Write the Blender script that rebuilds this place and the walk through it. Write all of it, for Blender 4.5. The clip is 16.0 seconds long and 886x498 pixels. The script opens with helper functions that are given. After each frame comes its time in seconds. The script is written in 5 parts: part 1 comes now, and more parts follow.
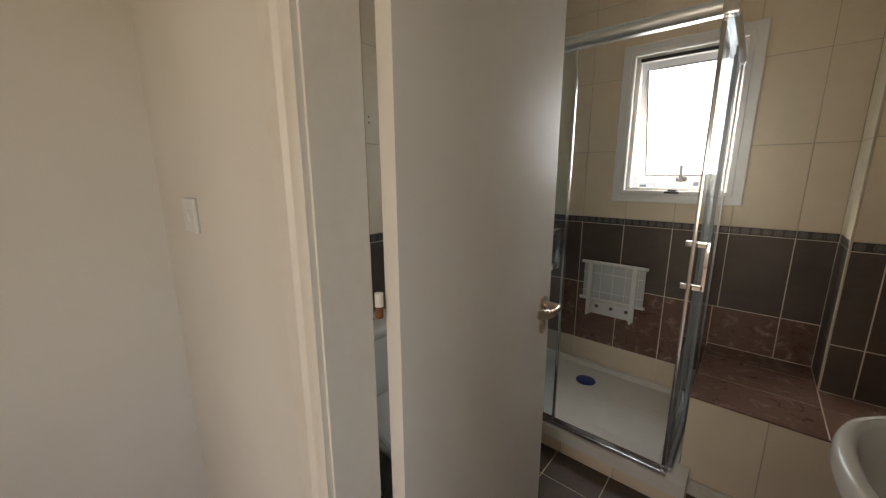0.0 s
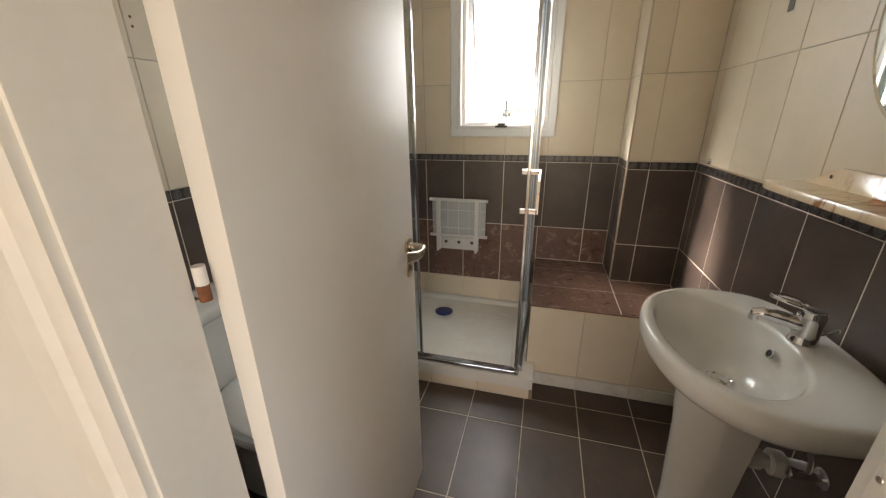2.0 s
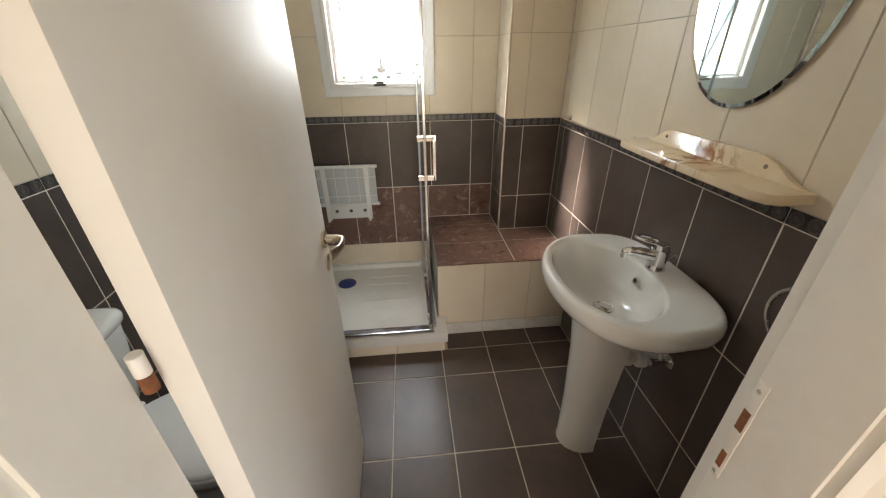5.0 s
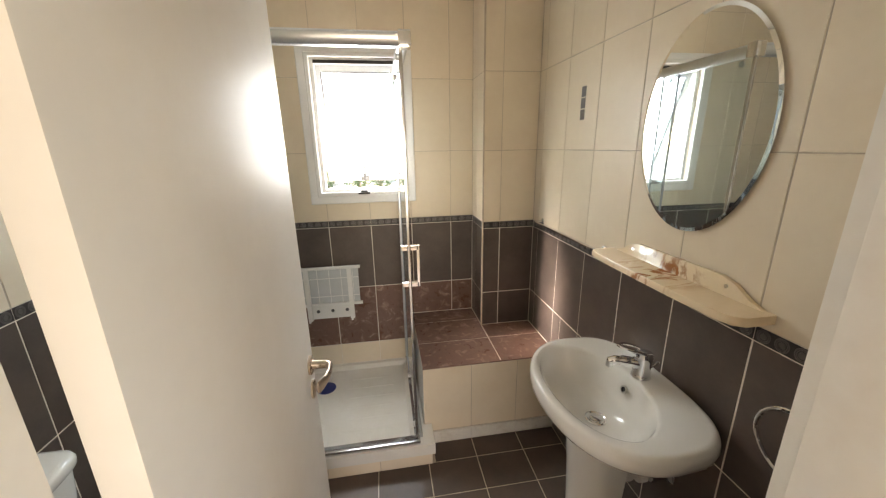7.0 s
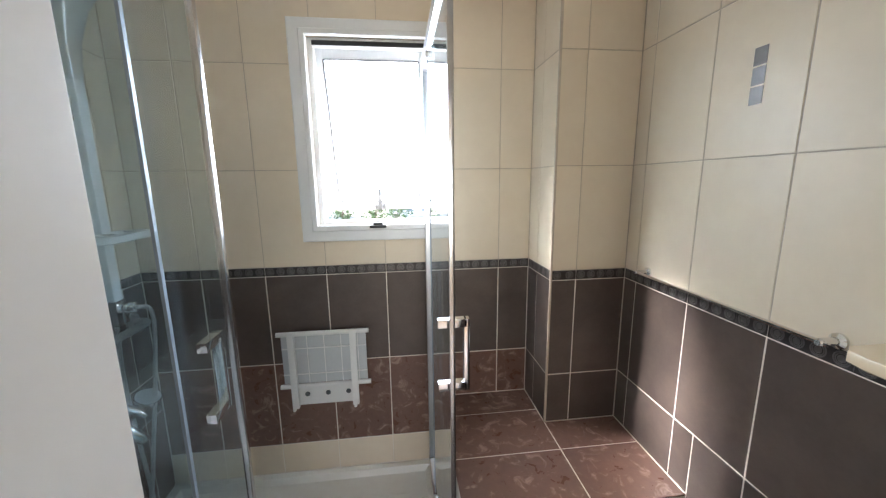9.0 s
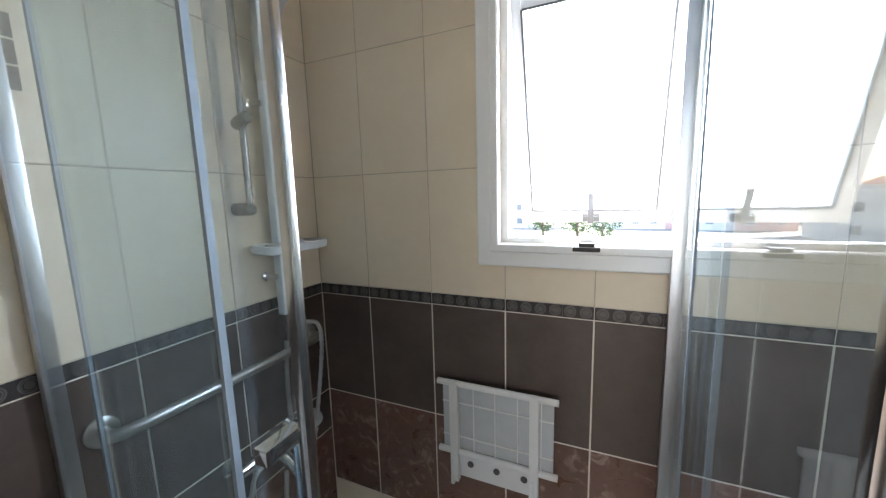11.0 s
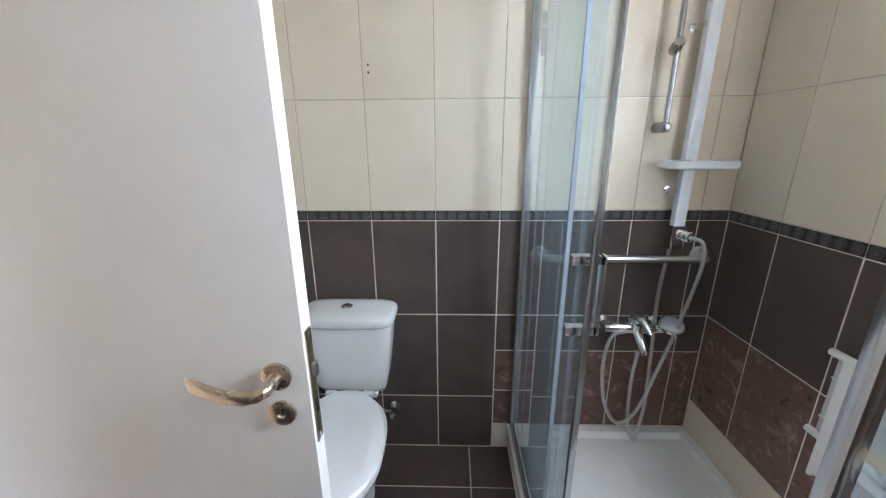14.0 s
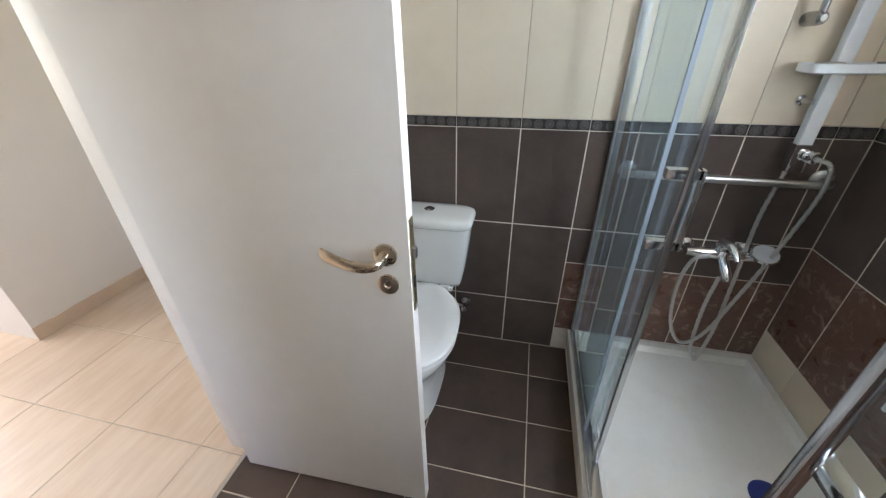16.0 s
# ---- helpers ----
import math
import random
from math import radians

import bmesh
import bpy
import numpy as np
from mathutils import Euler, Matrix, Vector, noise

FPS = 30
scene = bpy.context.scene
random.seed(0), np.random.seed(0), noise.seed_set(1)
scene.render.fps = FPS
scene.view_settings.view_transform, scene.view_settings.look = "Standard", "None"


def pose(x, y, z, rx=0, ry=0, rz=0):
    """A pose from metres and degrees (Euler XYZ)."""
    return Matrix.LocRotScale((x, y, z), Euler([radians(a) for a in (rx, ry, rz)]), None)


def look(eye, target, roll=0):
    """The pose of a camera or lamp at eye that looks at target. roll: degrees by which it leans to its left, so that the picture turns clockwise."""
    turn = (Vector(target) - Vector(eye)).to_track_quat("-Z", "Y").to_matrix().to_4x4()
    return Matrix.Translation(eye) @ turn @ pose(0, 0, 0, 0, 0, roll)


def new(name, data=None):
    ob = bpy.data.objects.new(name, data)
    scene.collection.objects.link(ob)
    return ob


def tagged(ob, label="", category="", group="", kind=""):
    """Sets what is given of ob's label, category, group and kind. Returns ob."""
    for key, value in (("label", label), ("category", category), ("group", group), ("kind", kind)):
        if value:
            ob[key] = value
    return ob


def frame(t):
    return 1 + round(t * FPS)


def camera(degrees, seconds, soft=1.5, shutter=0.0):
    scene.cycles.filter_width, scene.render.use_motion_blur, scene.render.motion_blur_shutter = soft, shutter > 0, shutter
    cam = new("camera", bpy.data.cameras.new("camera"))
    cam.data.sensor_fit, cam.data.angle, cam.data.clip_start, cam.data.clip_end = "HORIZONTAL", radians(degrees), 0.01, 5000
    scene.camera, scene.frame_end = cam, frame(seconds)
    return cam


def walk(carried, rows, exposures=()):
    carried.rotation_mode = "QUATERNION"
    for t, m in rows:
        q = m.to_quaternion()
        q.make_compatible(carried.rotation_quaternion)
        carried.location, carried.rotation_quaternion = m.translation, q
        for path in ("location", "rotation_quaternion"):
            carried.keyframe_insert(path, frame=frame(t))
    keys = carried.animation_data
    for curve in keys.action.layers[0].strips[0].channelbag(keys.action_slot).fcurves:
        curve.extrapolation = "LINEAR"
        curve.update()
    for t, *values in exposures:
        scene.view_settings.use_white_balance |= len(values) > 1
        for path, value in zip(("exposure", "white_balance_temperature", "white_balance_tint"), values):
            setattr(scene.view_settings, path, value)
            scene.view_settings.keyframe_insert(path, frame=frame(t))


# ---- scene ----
cam = camera(101.5, 16.0, soft=1.25)
PATH = [
    (0, (-0.621, -2.391, 1.39), (-1.899, -0.906, 0.987), -0.2),
    (0.5, (-0.666, -2.473, 1.397), (-1.605, -0.761, 0.963), -0.2),
    (1, (-0.675, -2.494, 1.374), (-1.44, -0.714, 0.876), -0.9),
    (1.5, (-0.703, -2.399, 1.355), (-1.335, -0.6, 0.753), -0.9),
    (2, (-0.721, -2.306, 1.347), (-1.222, -0.496, 0.66), -0.7),
    (2.5, (-0.724, -2.285, 1.326), (-1.109, -0.483, 0.549), -0.6),
    (3, (-0.747, -2.271, 1.297), (-1.03, -0.499, 0.414), -0.6),
    (3.5, (-0.78, -2.269, 1.306), (-0.955, -0.531, 0.333), -0.2),
    (6, (-0.869, -2.302, 1.526), (-0.585, -0.504, 0.697), -1.0),
    (6.5, (-0.877, -2.314, 1.549), (-0.576, -0.452, 0.884), -1.0),
    (7, (-0.866, -2.259, 1.549), (-0.565, -0.358, 1.005), -1.0),
    (7.5, (-0.851, -2.084, 1.52), (-0.538, -0.164, 1.059), -0.7),
    (8, (-0.88, -1.938, 1.488), (-0.558, -0.006, 1.083), -0.6),
    (10.3, (-0.902, -1.166, 1.445), (-1.171, 0.796, 1.162), -1.4),
    (10.5, (-0.919, -1.138, 1.424), (-1.314, 0.806, 1.17), -1.5),
    (11, (-0.942, -1.066, 1.44), (-1.753, 0.74, 1.155), -1.6),
    (11.5, (-0.919, -1.083, 1.436), (-2.216, 0.415, 1.158), -1.7),
    (12, (-0.839, -1.094, 1.421), (-2.485, 0.009, 1.151), -1.5),
    (12.5, (-0.731, -1.108, 1.42), (-2.62, -0.512, 1.143), -1.0),
    (13, (-0.632, -1.097, 1.408), (-2.589, -0.819, 1.103), -0.6),
    (13.5, (-0.6, -1.072, 1.38), (-2.557, -0.981, 0.977), -0.4),
    (14, (-0.56, -1.047, 1.37), (-2.48, -1.103, 0.812), -0.4),
    (14.5, (-0.52, -1.019, 1.354), (-2.377, -1.182, 0.629), -0.5),
    (15, (-0.503, -1.002, 1.352), (-2.291, -1.236, 0.486), -0.4),
    (15.5, (-0.491, -1.029, 1.361), (-2.226, -1.33, 0.413), -0.5),
    (16, (-0.48, -1.081, 1.372), (-2.171, -1.483, 0.383), -0.8),
]
EXPOSURES = [
    (0.0, 2.17, 7400, 15), (0.5, 2.53, 7500, 16), (1.0, 2.72, 7400, 15), (1.5, 2.92, 7500, 15), (2.0, 3.02, 7600, 16), (3.0, 3.18, 7700, 18), (3.5, 3.27, 7200, 17), (6.0, 3.3, 7200, 13), (6.5, 3.37, 7700, 15), (7.0, 3.5, 7500, 15), (8.0, 3.64, 6650, 13),
    (10.3, 3.26, 6100, 15), (11.5, 3.31, 6400, 14), (12.5, 3.53, 6900, 15), (13.0, 3.63, 6700, 15), (14.0, 3.83, 5950, 15), (14.5, 3.88, 5850, 15), (16.0, 3.68, 6250, 14)]
walk(cam, [(t, look(eye, target, roll)) for t, eye, target, roll in PATH], EXPOSURES)

# ---------------------------------------------------------------- world and light
world = bpy.data.worlds.new("sky")
scene.world = world
world.use_nodes = True
wn = world.node_tree.nodes
sky = wn.new("ShaderNodeTexSky")
sky.sky_type = "NISHITA"
sky.sun_disc = False
sky.sun_elevation = radians(38.7)
sky.sun_rotation = radians(299)
wn["Background"].inputs[1].default_value = 0.10
world.node_tree.links.new(sky.outputs[0], wn["Background"].inputs[0])

sun = new("sun", bpy.data.lights.new("sun", "SUN"))
sun.data.energy = 3.8
sun.data.angle = radians(12)
sun.data.color = (1.0, 0.975, 0.94)
sun.matrix_world = look((-18.0, 10.0, 16.5), (0, 0, 0))


def area(name, m, sx, sy, watts, colour):
    lamp = new(name, bpy.data.lights.new(name, "AREA"))
    lamp.data.shape, lamp.data.size, lamp.data.size_y = "RECTANGLE", sx, sy
    lamp.data.energy, lamp.data.color = watts, colour
    lamp.matrix_world = m
    return lamp


# daylight lamps: outside the bathroom window, and in two added hall windows, both unseen
PANE_IN = Vector((0, -math.cos(radians(19)), -math.sin(radians(19))))
PANE_AT = Vector((-0.987, 0.05, 2.002)) + Matrix.Rotation(radians(19), 3, "X") @ Vector((0, 0.036, -0.35))
area("window_daylight", look(PANE_AT, PANE_AT + PANE_IN), 0.405, 0.63, 1.65, (0.83, 0.93, 1.0))
area("hall_fill", look((-0.6, -5.28, 1.5), (-0.6, -2.0, 1.1)), 1.5, 1.3, 4.0, (1.0, 0.85, 0.66))
area("hall_side_fill", look((1.28, -2.85, 1.5), (-1.0, -2.8, 1.2)), 0.9, 1.2, 0.12, (1.0, 0.88, 0.72))

# ---------------------------------------------------------------- materials
MATS = {}


def mat(name, colour, rough=0.5, metal=0.0, vary=0.0, scale=6.0, second=None, amount=0.5, bump=0.0, bump_scale=120.0,
        per_piece=0.0, coat=0.0, rough_vary=0.0, stretch=None, contrast=(0.35, 0.65), spec=0.5, distort=0.0):
    """A procedural surface: a base colour clouded at two scales towards a second colour, a fine relief and uneven gloss."""
    if name in MATS:
        return MATS[name]
    m = MATS[name] = bpy.data.materials.new(name)
    m.use_nodes = True
    n, l = m.node_tree.nodes, m.node_tree.links
    b = n["Principled BSDF"]
    b.inputs["Roughness"].default_value = rough
    b.inputs["Metallic"].default_value = metal
    b.inputs["Specular IOR Level"].default_value = spec
    b.inputs["Coat Weight"].default_value = coat
    tex = n.new("ShaderNodeTexCoord")
    mapping = n.new("ShaderNodeMapping")
    if stretch:
        mapping.inputs["Scale"].default_value = stretch
    l.new(tex.outputs["Object"], mapping.inputs[0])
    place = mapping.outputs[0]
    info = n.new("ShaderNodeObjectInfo")
    if per_piece:
        shift = n.new("ShaderNodeVectorMath")
        shift.operation = "MULTIPLY_ADD"
        many = n.new("ShaderNodeCombineXYZ")
        for k in range(3):
            l.new(info.outputs["Random"], many.inputs[k])
        shift.inputs[1].default_value = (37, 53, 71)
        l.new(many.outputs[0], shift.inputs[0])
        l.new(place, shift.inputs[2])
        place = shift.outputs[0]
    large = n.new("ShaderNodeTexNoise")
    large.inputs["Scale"].default_value, large.inputs["Detail"].default_value = scale, 6
    large.inputs["Roughness"].default_value = 0.62
    large.inputs["Distortion"].default_value = distort
    l.new(place, large.inputs["Vector"])
    ramp = n.new("ShaderNodeMapRange")
    ramp.inputs[1].default_value, ramp.inputs[2].default_value = contrast
    ramp.inputs[3].default_value, ramp.inputs[4].default_value = 0.0, amount
    l.new(large.outputs["Fac"], ramp.inputs[0])
    mix = n.new("ShaderNodeMix")
    mix.data_type = "RGBA"
    mix.inputs[6].default_value = (*colour, 1)
    mix.inputs[7].default_value = (*(second or [c * (1 - vary) for c in colour]), 1)
    l.new(ramp.outputs[0], mix.inputs[0])
    fine = n.new("ShaderNodeTexNoise")
    fine.inputs["Scale"].default_value, fine.inputs["Detail"].default_value = bump_scale, 3
    l.new(place, fine.inputs["Vector"])
    grain = n.new("ShaderNodeMapRange")
    grain.inputs[3].default_value, grain.inputs[4].default_value = 1 - 0.5 * vary, 1 + 0.5 * vary
    l.new(fine.outputs["Fac"], grain.inputs[0])
    value = n.new("ShaderNodeHueSaturation")
    l.new(mix.outputs[2], value.inputs["Color"])
    if per_piece:
        each = n.new("ShaderNodeMapRange")
        each.inputs[3].default_value, each.inputs[4].default_value = 1 - per_piece, 1 + per_piece
        l.new(info.outputs["Random"], each.inputs[0])
        times = n.new("ShaderNodeMath")
        times.operation = "MULTIPLY"
        l.new(each.outputs[0], times.inputs[0])
        l.new(grain.outputs[0], times.inputs[1])
        l.new(times.outputs[0], value.inputs["Value"])
    else:
        l.new(grain.outputs[0], value.inputs["Value"])
    l.new(value.outputs[0], b.inputs["Base Color"])
    if rough_vary:
        rr = n.new("ShaderNodeMapRange")
        rr.inputs[3].default_value, rr.inputs[4].default_value = max(0.02, rough - rough_vary), rough + rough_vary
        l.new(large.outputs["Fac"], rr.inputs[0])
        l.new(rr.outputs[0], b.inputs["Roughness"])
    if bump:
        bp = n.new("ShaderNodeBump")
        bp.inputs["Strength"].default_value, bp.inputs["Distance"].default_value = bump, 0.002
        l.new(fine.outputs["Fac"], bp.inputs["Height"])
        l.new(bp.outputs[0], b.inputs["Normal"])
    return m


def glass(name, colour, rough=0.0, ior=1.45):
    m = MATS[name] = bpy.data.materials.new(name)
    m.use_nodes = True
    b = m.node_tree.nodes["Principled BSDF"]
    b.inputs["Base Color"].default_value = (*colour, 1)
    b.inputs["Roughness"].default_value = rough
    b.inputs["Transmission Weight"].default_value = 1.0
    b.inputs["IOR"].default_value = ior
    return m


CREAM = mat("cream_tile", (0.775, 0.67, 0.525), 0.4, vary=0.05, scale=4, second=(0.70, 0.58, 0.43), amount=0.45, bump=0.03, bump_scale=30, per_piece=0.03, rough_vary=0.04, spec=0.36)
BROWN = mat("brown_tile", (0.120, 0.087, 0.072), 0.38, vary=0.16, scale=5, second=(0.070, 0.052, 0.045), amount=0.8, bump=0.06, bump_scale=90, per_piece=0.06, rough_vary=0.04)
FLOOR_TILE = mat("floor_tile", (0.090, 0.058, 0.044), 0.40, vary=0.18, scale=6, second=(0.050, 0.036, 0.030), amount=0.8, bump=0.1, bump_scale=80, per_piece=0.08, rough_vary=0.12)
MARBLE = mat("marble_tile", (0.165, 0.088, 0.064), 0.3, vary=0.35, scale=17, second=(0.42, 0.30, 0.25), amount=0.9, bump=0.04, bump_scale=45, per_piece=0.10, rough_vary=0.1, contrast=(0.54, 0.72), distort=0.9)
GROUT = mat("grout", (0.58, 0.49, 0.385), 0.9, vary=0.2, scale=14, second=(0.36, 0.29, 0.22), amount=0.5, bump=0.2, bump_scale=300)
PALE_GROUT = mat("pale_grout", (0.83, 0.77, 0.68), 0.85, vary=0.2, scale=14, second=(0.58, 0.50, 0.41), amount=0.5, bump=0.2, bump_scale=300)
WHITE_GROUT = mat("white_sealant", (0.72, 0.69, 0.63), 0.6, vary=0.2, scale=16, second=(0.45, 0.36, 0.27), amount=0.4, contrast=(0.5, 0.7))
BORDER = mat("border_tile", (0.05, 0.042, 0.04), 0.35, vary=0.25, scale=20, amount=0.6, bump=0.1, per_piece=0.08)
BORDER_RING = mat("border_ring", (0.17, 0.155, 0.15), 0.3, vary=0.3, scale=40, amount=0.7, bump=0.1, metal=0.25)
PLASTER = mat("white_plaster", (0.80, 0.77, 0.72), 0.75, vary=0.05, scale=2.2, second=(0.74, 0.70, 0.64), amount=0.5, bump=0.1, bump_scale=180)
PAINT = mat("white_door_paint", (0.80, 0.77, 0.73), 0.44, vary=0.04, scale=3, second=(0.75, 0.71, 0.66), amount=0.5, bump=0.03, bump_scale=25, rough_vary=0.04, spec=0.03)
FRAME_PAINT = mat("frame_paint", (0.80, 0.76, 0.70), 0.38, vary=0.08, scale=7, second=(0.70, 0.60, 0.50), amount=0.45, bump=0.08, bump_scale=40, contrast=(0.5, 0.75))
CERAMIC = mat("white_ceramic", (0.82, 0.81, 0.78), 0.09, vary=0.03, scale=4, amount=0.4, coat=0.3)
ACRYLIC = mat("shower_tray_acrylic", (0.80, 0.78, 0.73), 0.2, vary=0.05, scale=6, second=(0.72, 0.68, 0.61), amount=0.5, bump=0.03, bump_scale=60)
PLASTIC = mat("white_plastic", (0.80, 0.79, 0.77), 0.32, vary=0.05, scale=8, amount=0.4, bump=0.02)
GREY_PLASTIC = mat("satin_grey_plastic", (0.76, 0.78, 0.80), 0.3, metal=0.0, vary=0.06, scale=8, amount=0.4)
SATIN = mat("satin_aluminium", (0.60, 0.63, 0.66), 0.33, metal=1.0, vary=0.06, scale=30, amount=0.4, stretch=(1, 1, 0.1), rough_vary=0.05)
PROFILE = mat("polished_aluminium", (0.56, 0.57, 0.59), 0.16, metal=1.0, vary=0.06, scale=30, amount=0.4, stretch=(1, 1, 0.1), rough_vary=0.05)
BAR_STEEL = mat("satin_chrome", (0.40, 0.405, 0.41), 0.2, metal=1.0, vary=0.06, scale=20, amount=0.4, rough_vary=0.04)
CHROME = mat("chrome", (0.80, 0.80, 0.81), 0.07, metal=1.0, vary=0.04, scale=12, amount=0.4, rough_vary=0.03)
STEEL = mat("brushed_steel", (0.60, 0.59, 0.57), 0.3, metal=1.0, vary=0.1, scale=25, amount=0.4, rough_vary=0.06)
BRASS = mat("worn_brass", (0.52, 0.42, 0.22), 0.38, metal=1.0, vary=0.2, scale=40, second=(0.36, 0.30, 0.18), amount=0.7, rough_vary=0.1)
NICKEL = mat("champagne_nickel", (0.62, 0.53, 0.42), 0.28, metal=1.0, vary=0.08, scale=30, amount=0.4, rough_vary=0.05)
# rubber parts, and the black put where gaps and holes lie in shade
DARK = mat("black_rubber_and_shade", (0.02, 0.02, 0.022), 0.5, vary=0.2, scale=20, amount=0.5)
RUST_WOOD = mat("bare_rusty_wood", (0.26, 0.085, 0.03), 0.75, vary=0.3, scale=60, second=(0.10, 0.04, 0.02), amount=0.8, bump=0.4, bump_scale=200)
BLUE = mat("blue_plastic", (0.025, 0.04, 0.20), 0.4, vary=0.15, scale=30, amount=0.5, bump=0.05)
MESH_SEAT = mat("grey_seat_plastic", (0.56, 0.575, 0.585), 0.45, vary=0.08, scale=20, amount=0.5)
ONYX = mat("onyx_resin", (0.85, 0.69, 0.48), 0.14, vary=0.05, scale=8.0, second=(0.40, 0.15, 0.05), amount=0.9, stretch=(0.8, 1.9, 1.0), contrast=(0.50, 0.60), distort=1.5, coat=0.4)
_n, _l = ONYX.node_tree.nodes, ONYX.node_tree.links     # rust-coloured veins gather in one stretch of the shelf
_mix = next(k for k in _n if k.bl_idname == "ShaderNodeMix")
_vein = _mix.inputs[0].links[0].from_socket
_at = _n.new("ShaderNodeMapping")
_at.inputs["Location"].default_value = (0.45, 13.3, -19.2)
_at.inputs["Scale"].default_value = (9.0, 10.0, 16.5)
_len = _n.new("ShaderNodeVectorMath")
_len.operation = "LENGTH"
_near = _n.new("ShaderNodeMapRange")
_near.inputs[1].default_value, _near.inputs[2].default_value = 0.5, 1.55
_near.inputs[3].default_value, _near.inputs[4].default_value = 1.2, 0.03
_mul = _n.new("ShaderNodeMath")
_mul.operation, _mul.use_clamp = "MULTIPLY", True
_l.new(_n["Texture Coordinate"].outputs["Object"], _at.inputs[0])
_l.new(_at.outputs[0], _len.inputs[0])
_l.new(_len.outputs["Value"], _near.inputs[0])
_l.new(_near.outputs[0], _mul.inputs[0])
_l.new(_vein, _mul.inputs[1])
_l.new(_mul.outputs[0], _mix.inputs[0])
ALU_WHITE = mat("white_window_aluminium", (0.82, 0.82, 0.81), 0.35, vary=0.03, scale=5, amount=0.4)
SASH = mat("grey_white_sash_paint", (0.72, 0.74, 0.76), 0.4, vary=0.03, scale=5, amount=0.4)
DARK_GREY = mat("dark_grey_plastic", (0.10, 0.105, 0.11), 0.45, vary=0.1, scale=20, amount=0.4)
HALL_TILE = mat("hall_tile", (0.70, 0.58, 0.45), 0.3, vary=0.08, scale=4, second=(0.60, 0.46, 0.33), amount=0.7, stretch=(1.0, 6.0, 1.0), bump=0.04, per_piece=0.04, rough_vary=0.06)
HALL_SKIRT = mat("hall_skirting_tile", (0.66, 0.53, 0.40), 0.35, vary=0.1, scale=5, second=(0.56, 0.42, 0.30), amount=0.6)
PAPER = mat("white_paper", (0.82, 0.81, 0.79), 0.95, vary=0.05, scale=30, amount=0.4, bump=0.15, bump_scale=400)
MELAMINE = mat("white_melamine", (0.80, 0.79, 0.77), 0.35, vary=0.03, scale=5, amount=0.5, bump=0.02)
SHOWER_GLASS = glass("clear_shower_glass", (0.80, 0.90, 0.935))
_n, _l = SHOWER_GLASS.node_tree.nodes, SHOWER_GLASS.node_tree.links     # limescale dried in upright streaks
_tex, _map, _noise, _range = _n.new("ShaderNodeTexCoord"), _n.new("ShaderNodeMapping"), _n.new("ShaderNodeTexNoise"), _n.new("ShaderNodeMapRange")
_map.inputs["Scale"].default_value = (14.0, 14.0, 1.6)
_noise.inputs["Scale"].default_value, _noise.inputs["Detail"].default_value = 2.2, 5
_range.inputs[1].default_value, _range.inputs[2].default_value = 0.35, 0.75
_range.inputs[3].default_value, _range.inputs[4].default_value = 0.99, 0.945
_l.new(_tex.outputs["Object"], _map.inputs[0])
_l.new(_map.outputs[0], _noise.inputs["Vector"])
_l.new(_noise.outputs["Fac"], _range.inputs[0])
_l.new(_range.outputs[0], _n["Principled BSDF"].inputs["Transmission Weight"])
# sky's blue, refracted by the seals, is put into their colour
SEAL = mat("sky_tinted_seal", (0.30, 0.35, 0.40), 0.2, vary=0.05, scale=8, amount=0.4)
FROSTED = glass("frosted_window_glass", (0.97, 0.98, 0.99), 0.35)
MIRROR = mat("mirror_silver", (0.86, 0.89, 0.88), 0.015, metal=1.0, vary=0.0, scale=3, amount=0.0)
HOUSE_WALL = mat("house_render", (0.82, 0.79, 0.73), 0.85, vary=0.12, scale=0.6, amount=0.6)
HOUSE_RED = mat("house_red_render", (0.60, 0.40, 0.36), 0.85, vary=0.12, scale=0.6, amount=0.6)
HOUSE_ROOF = mat("roof_clay", (0.40, 0.19, 0.11), 0.85, vary=0.2, scale=2, amount=0.6)
HOUSE_PANE = mat("house_window_pane", (0.22, 0.24, 0.26), 0.1, vary=0.2, scale=1, amount=0.5)
BARK = mat("bark", (0.14, 0.10, 0.07), 0.9, vary=0.3, scale=9, amount=0.6, bump=0.4)
LEAF = mat("leaves", (0.07, 0.12, 0.035), 0.6, vary=0.3, scale=3, second=(0.04, 0.075, 0.02), amount=0.8)
EARTH = mat("dry_ground", (0.42, 0.38, 0.31), 0.95, vary=0.2, scale=0.08, second=(0.16, 0.15, 0.12), amount=0.8)


# ---------------------------------------------------------------- mesh helpers
def mesh(name, bm, material, smooth=35):
    bmesh.ops.recalc_face_normals(bm, faces=bm.faces)
    me = bpy.data.meshes.new(name)
    bm.to_mesh(me)
    bm.free()
    me.materials.append(material)
    if smooth:
        me.polygons.foreach_set("use_smooth", [True] * len(me.polygons))
        me.set_sharp_from_angle(angle=radians(smooth))
    return me


def thing(name, at, label, category, group="", kind=""):
    ob = new(name)
    ob.location = at
    ob.empty_display_size = 0.05
    return tagged(ob, label, category, group, kind)


def origin(ob):
    return ob.location if ob.type == "EMPTY" else Vector((0, 0, 0))


def part(name, bm, material, parent, label="", smooth=35):
    """One mesh, built in the world's metres, under a thing or one of its parts."""
    ob = new(name, mesh(name, bm, material, smooth))
    if parent is not None:
        ob.parent = parent
        ob.matrix_parent_inverse = Matrix.Translation(-origin(parent))
    if label:
        ob["label"] = label
    return ob


def structure(name, bm, material, label, category, smooth=0):
    return tagged(part(name, bm, material, None, "", smooth), label, category, kind="structure")


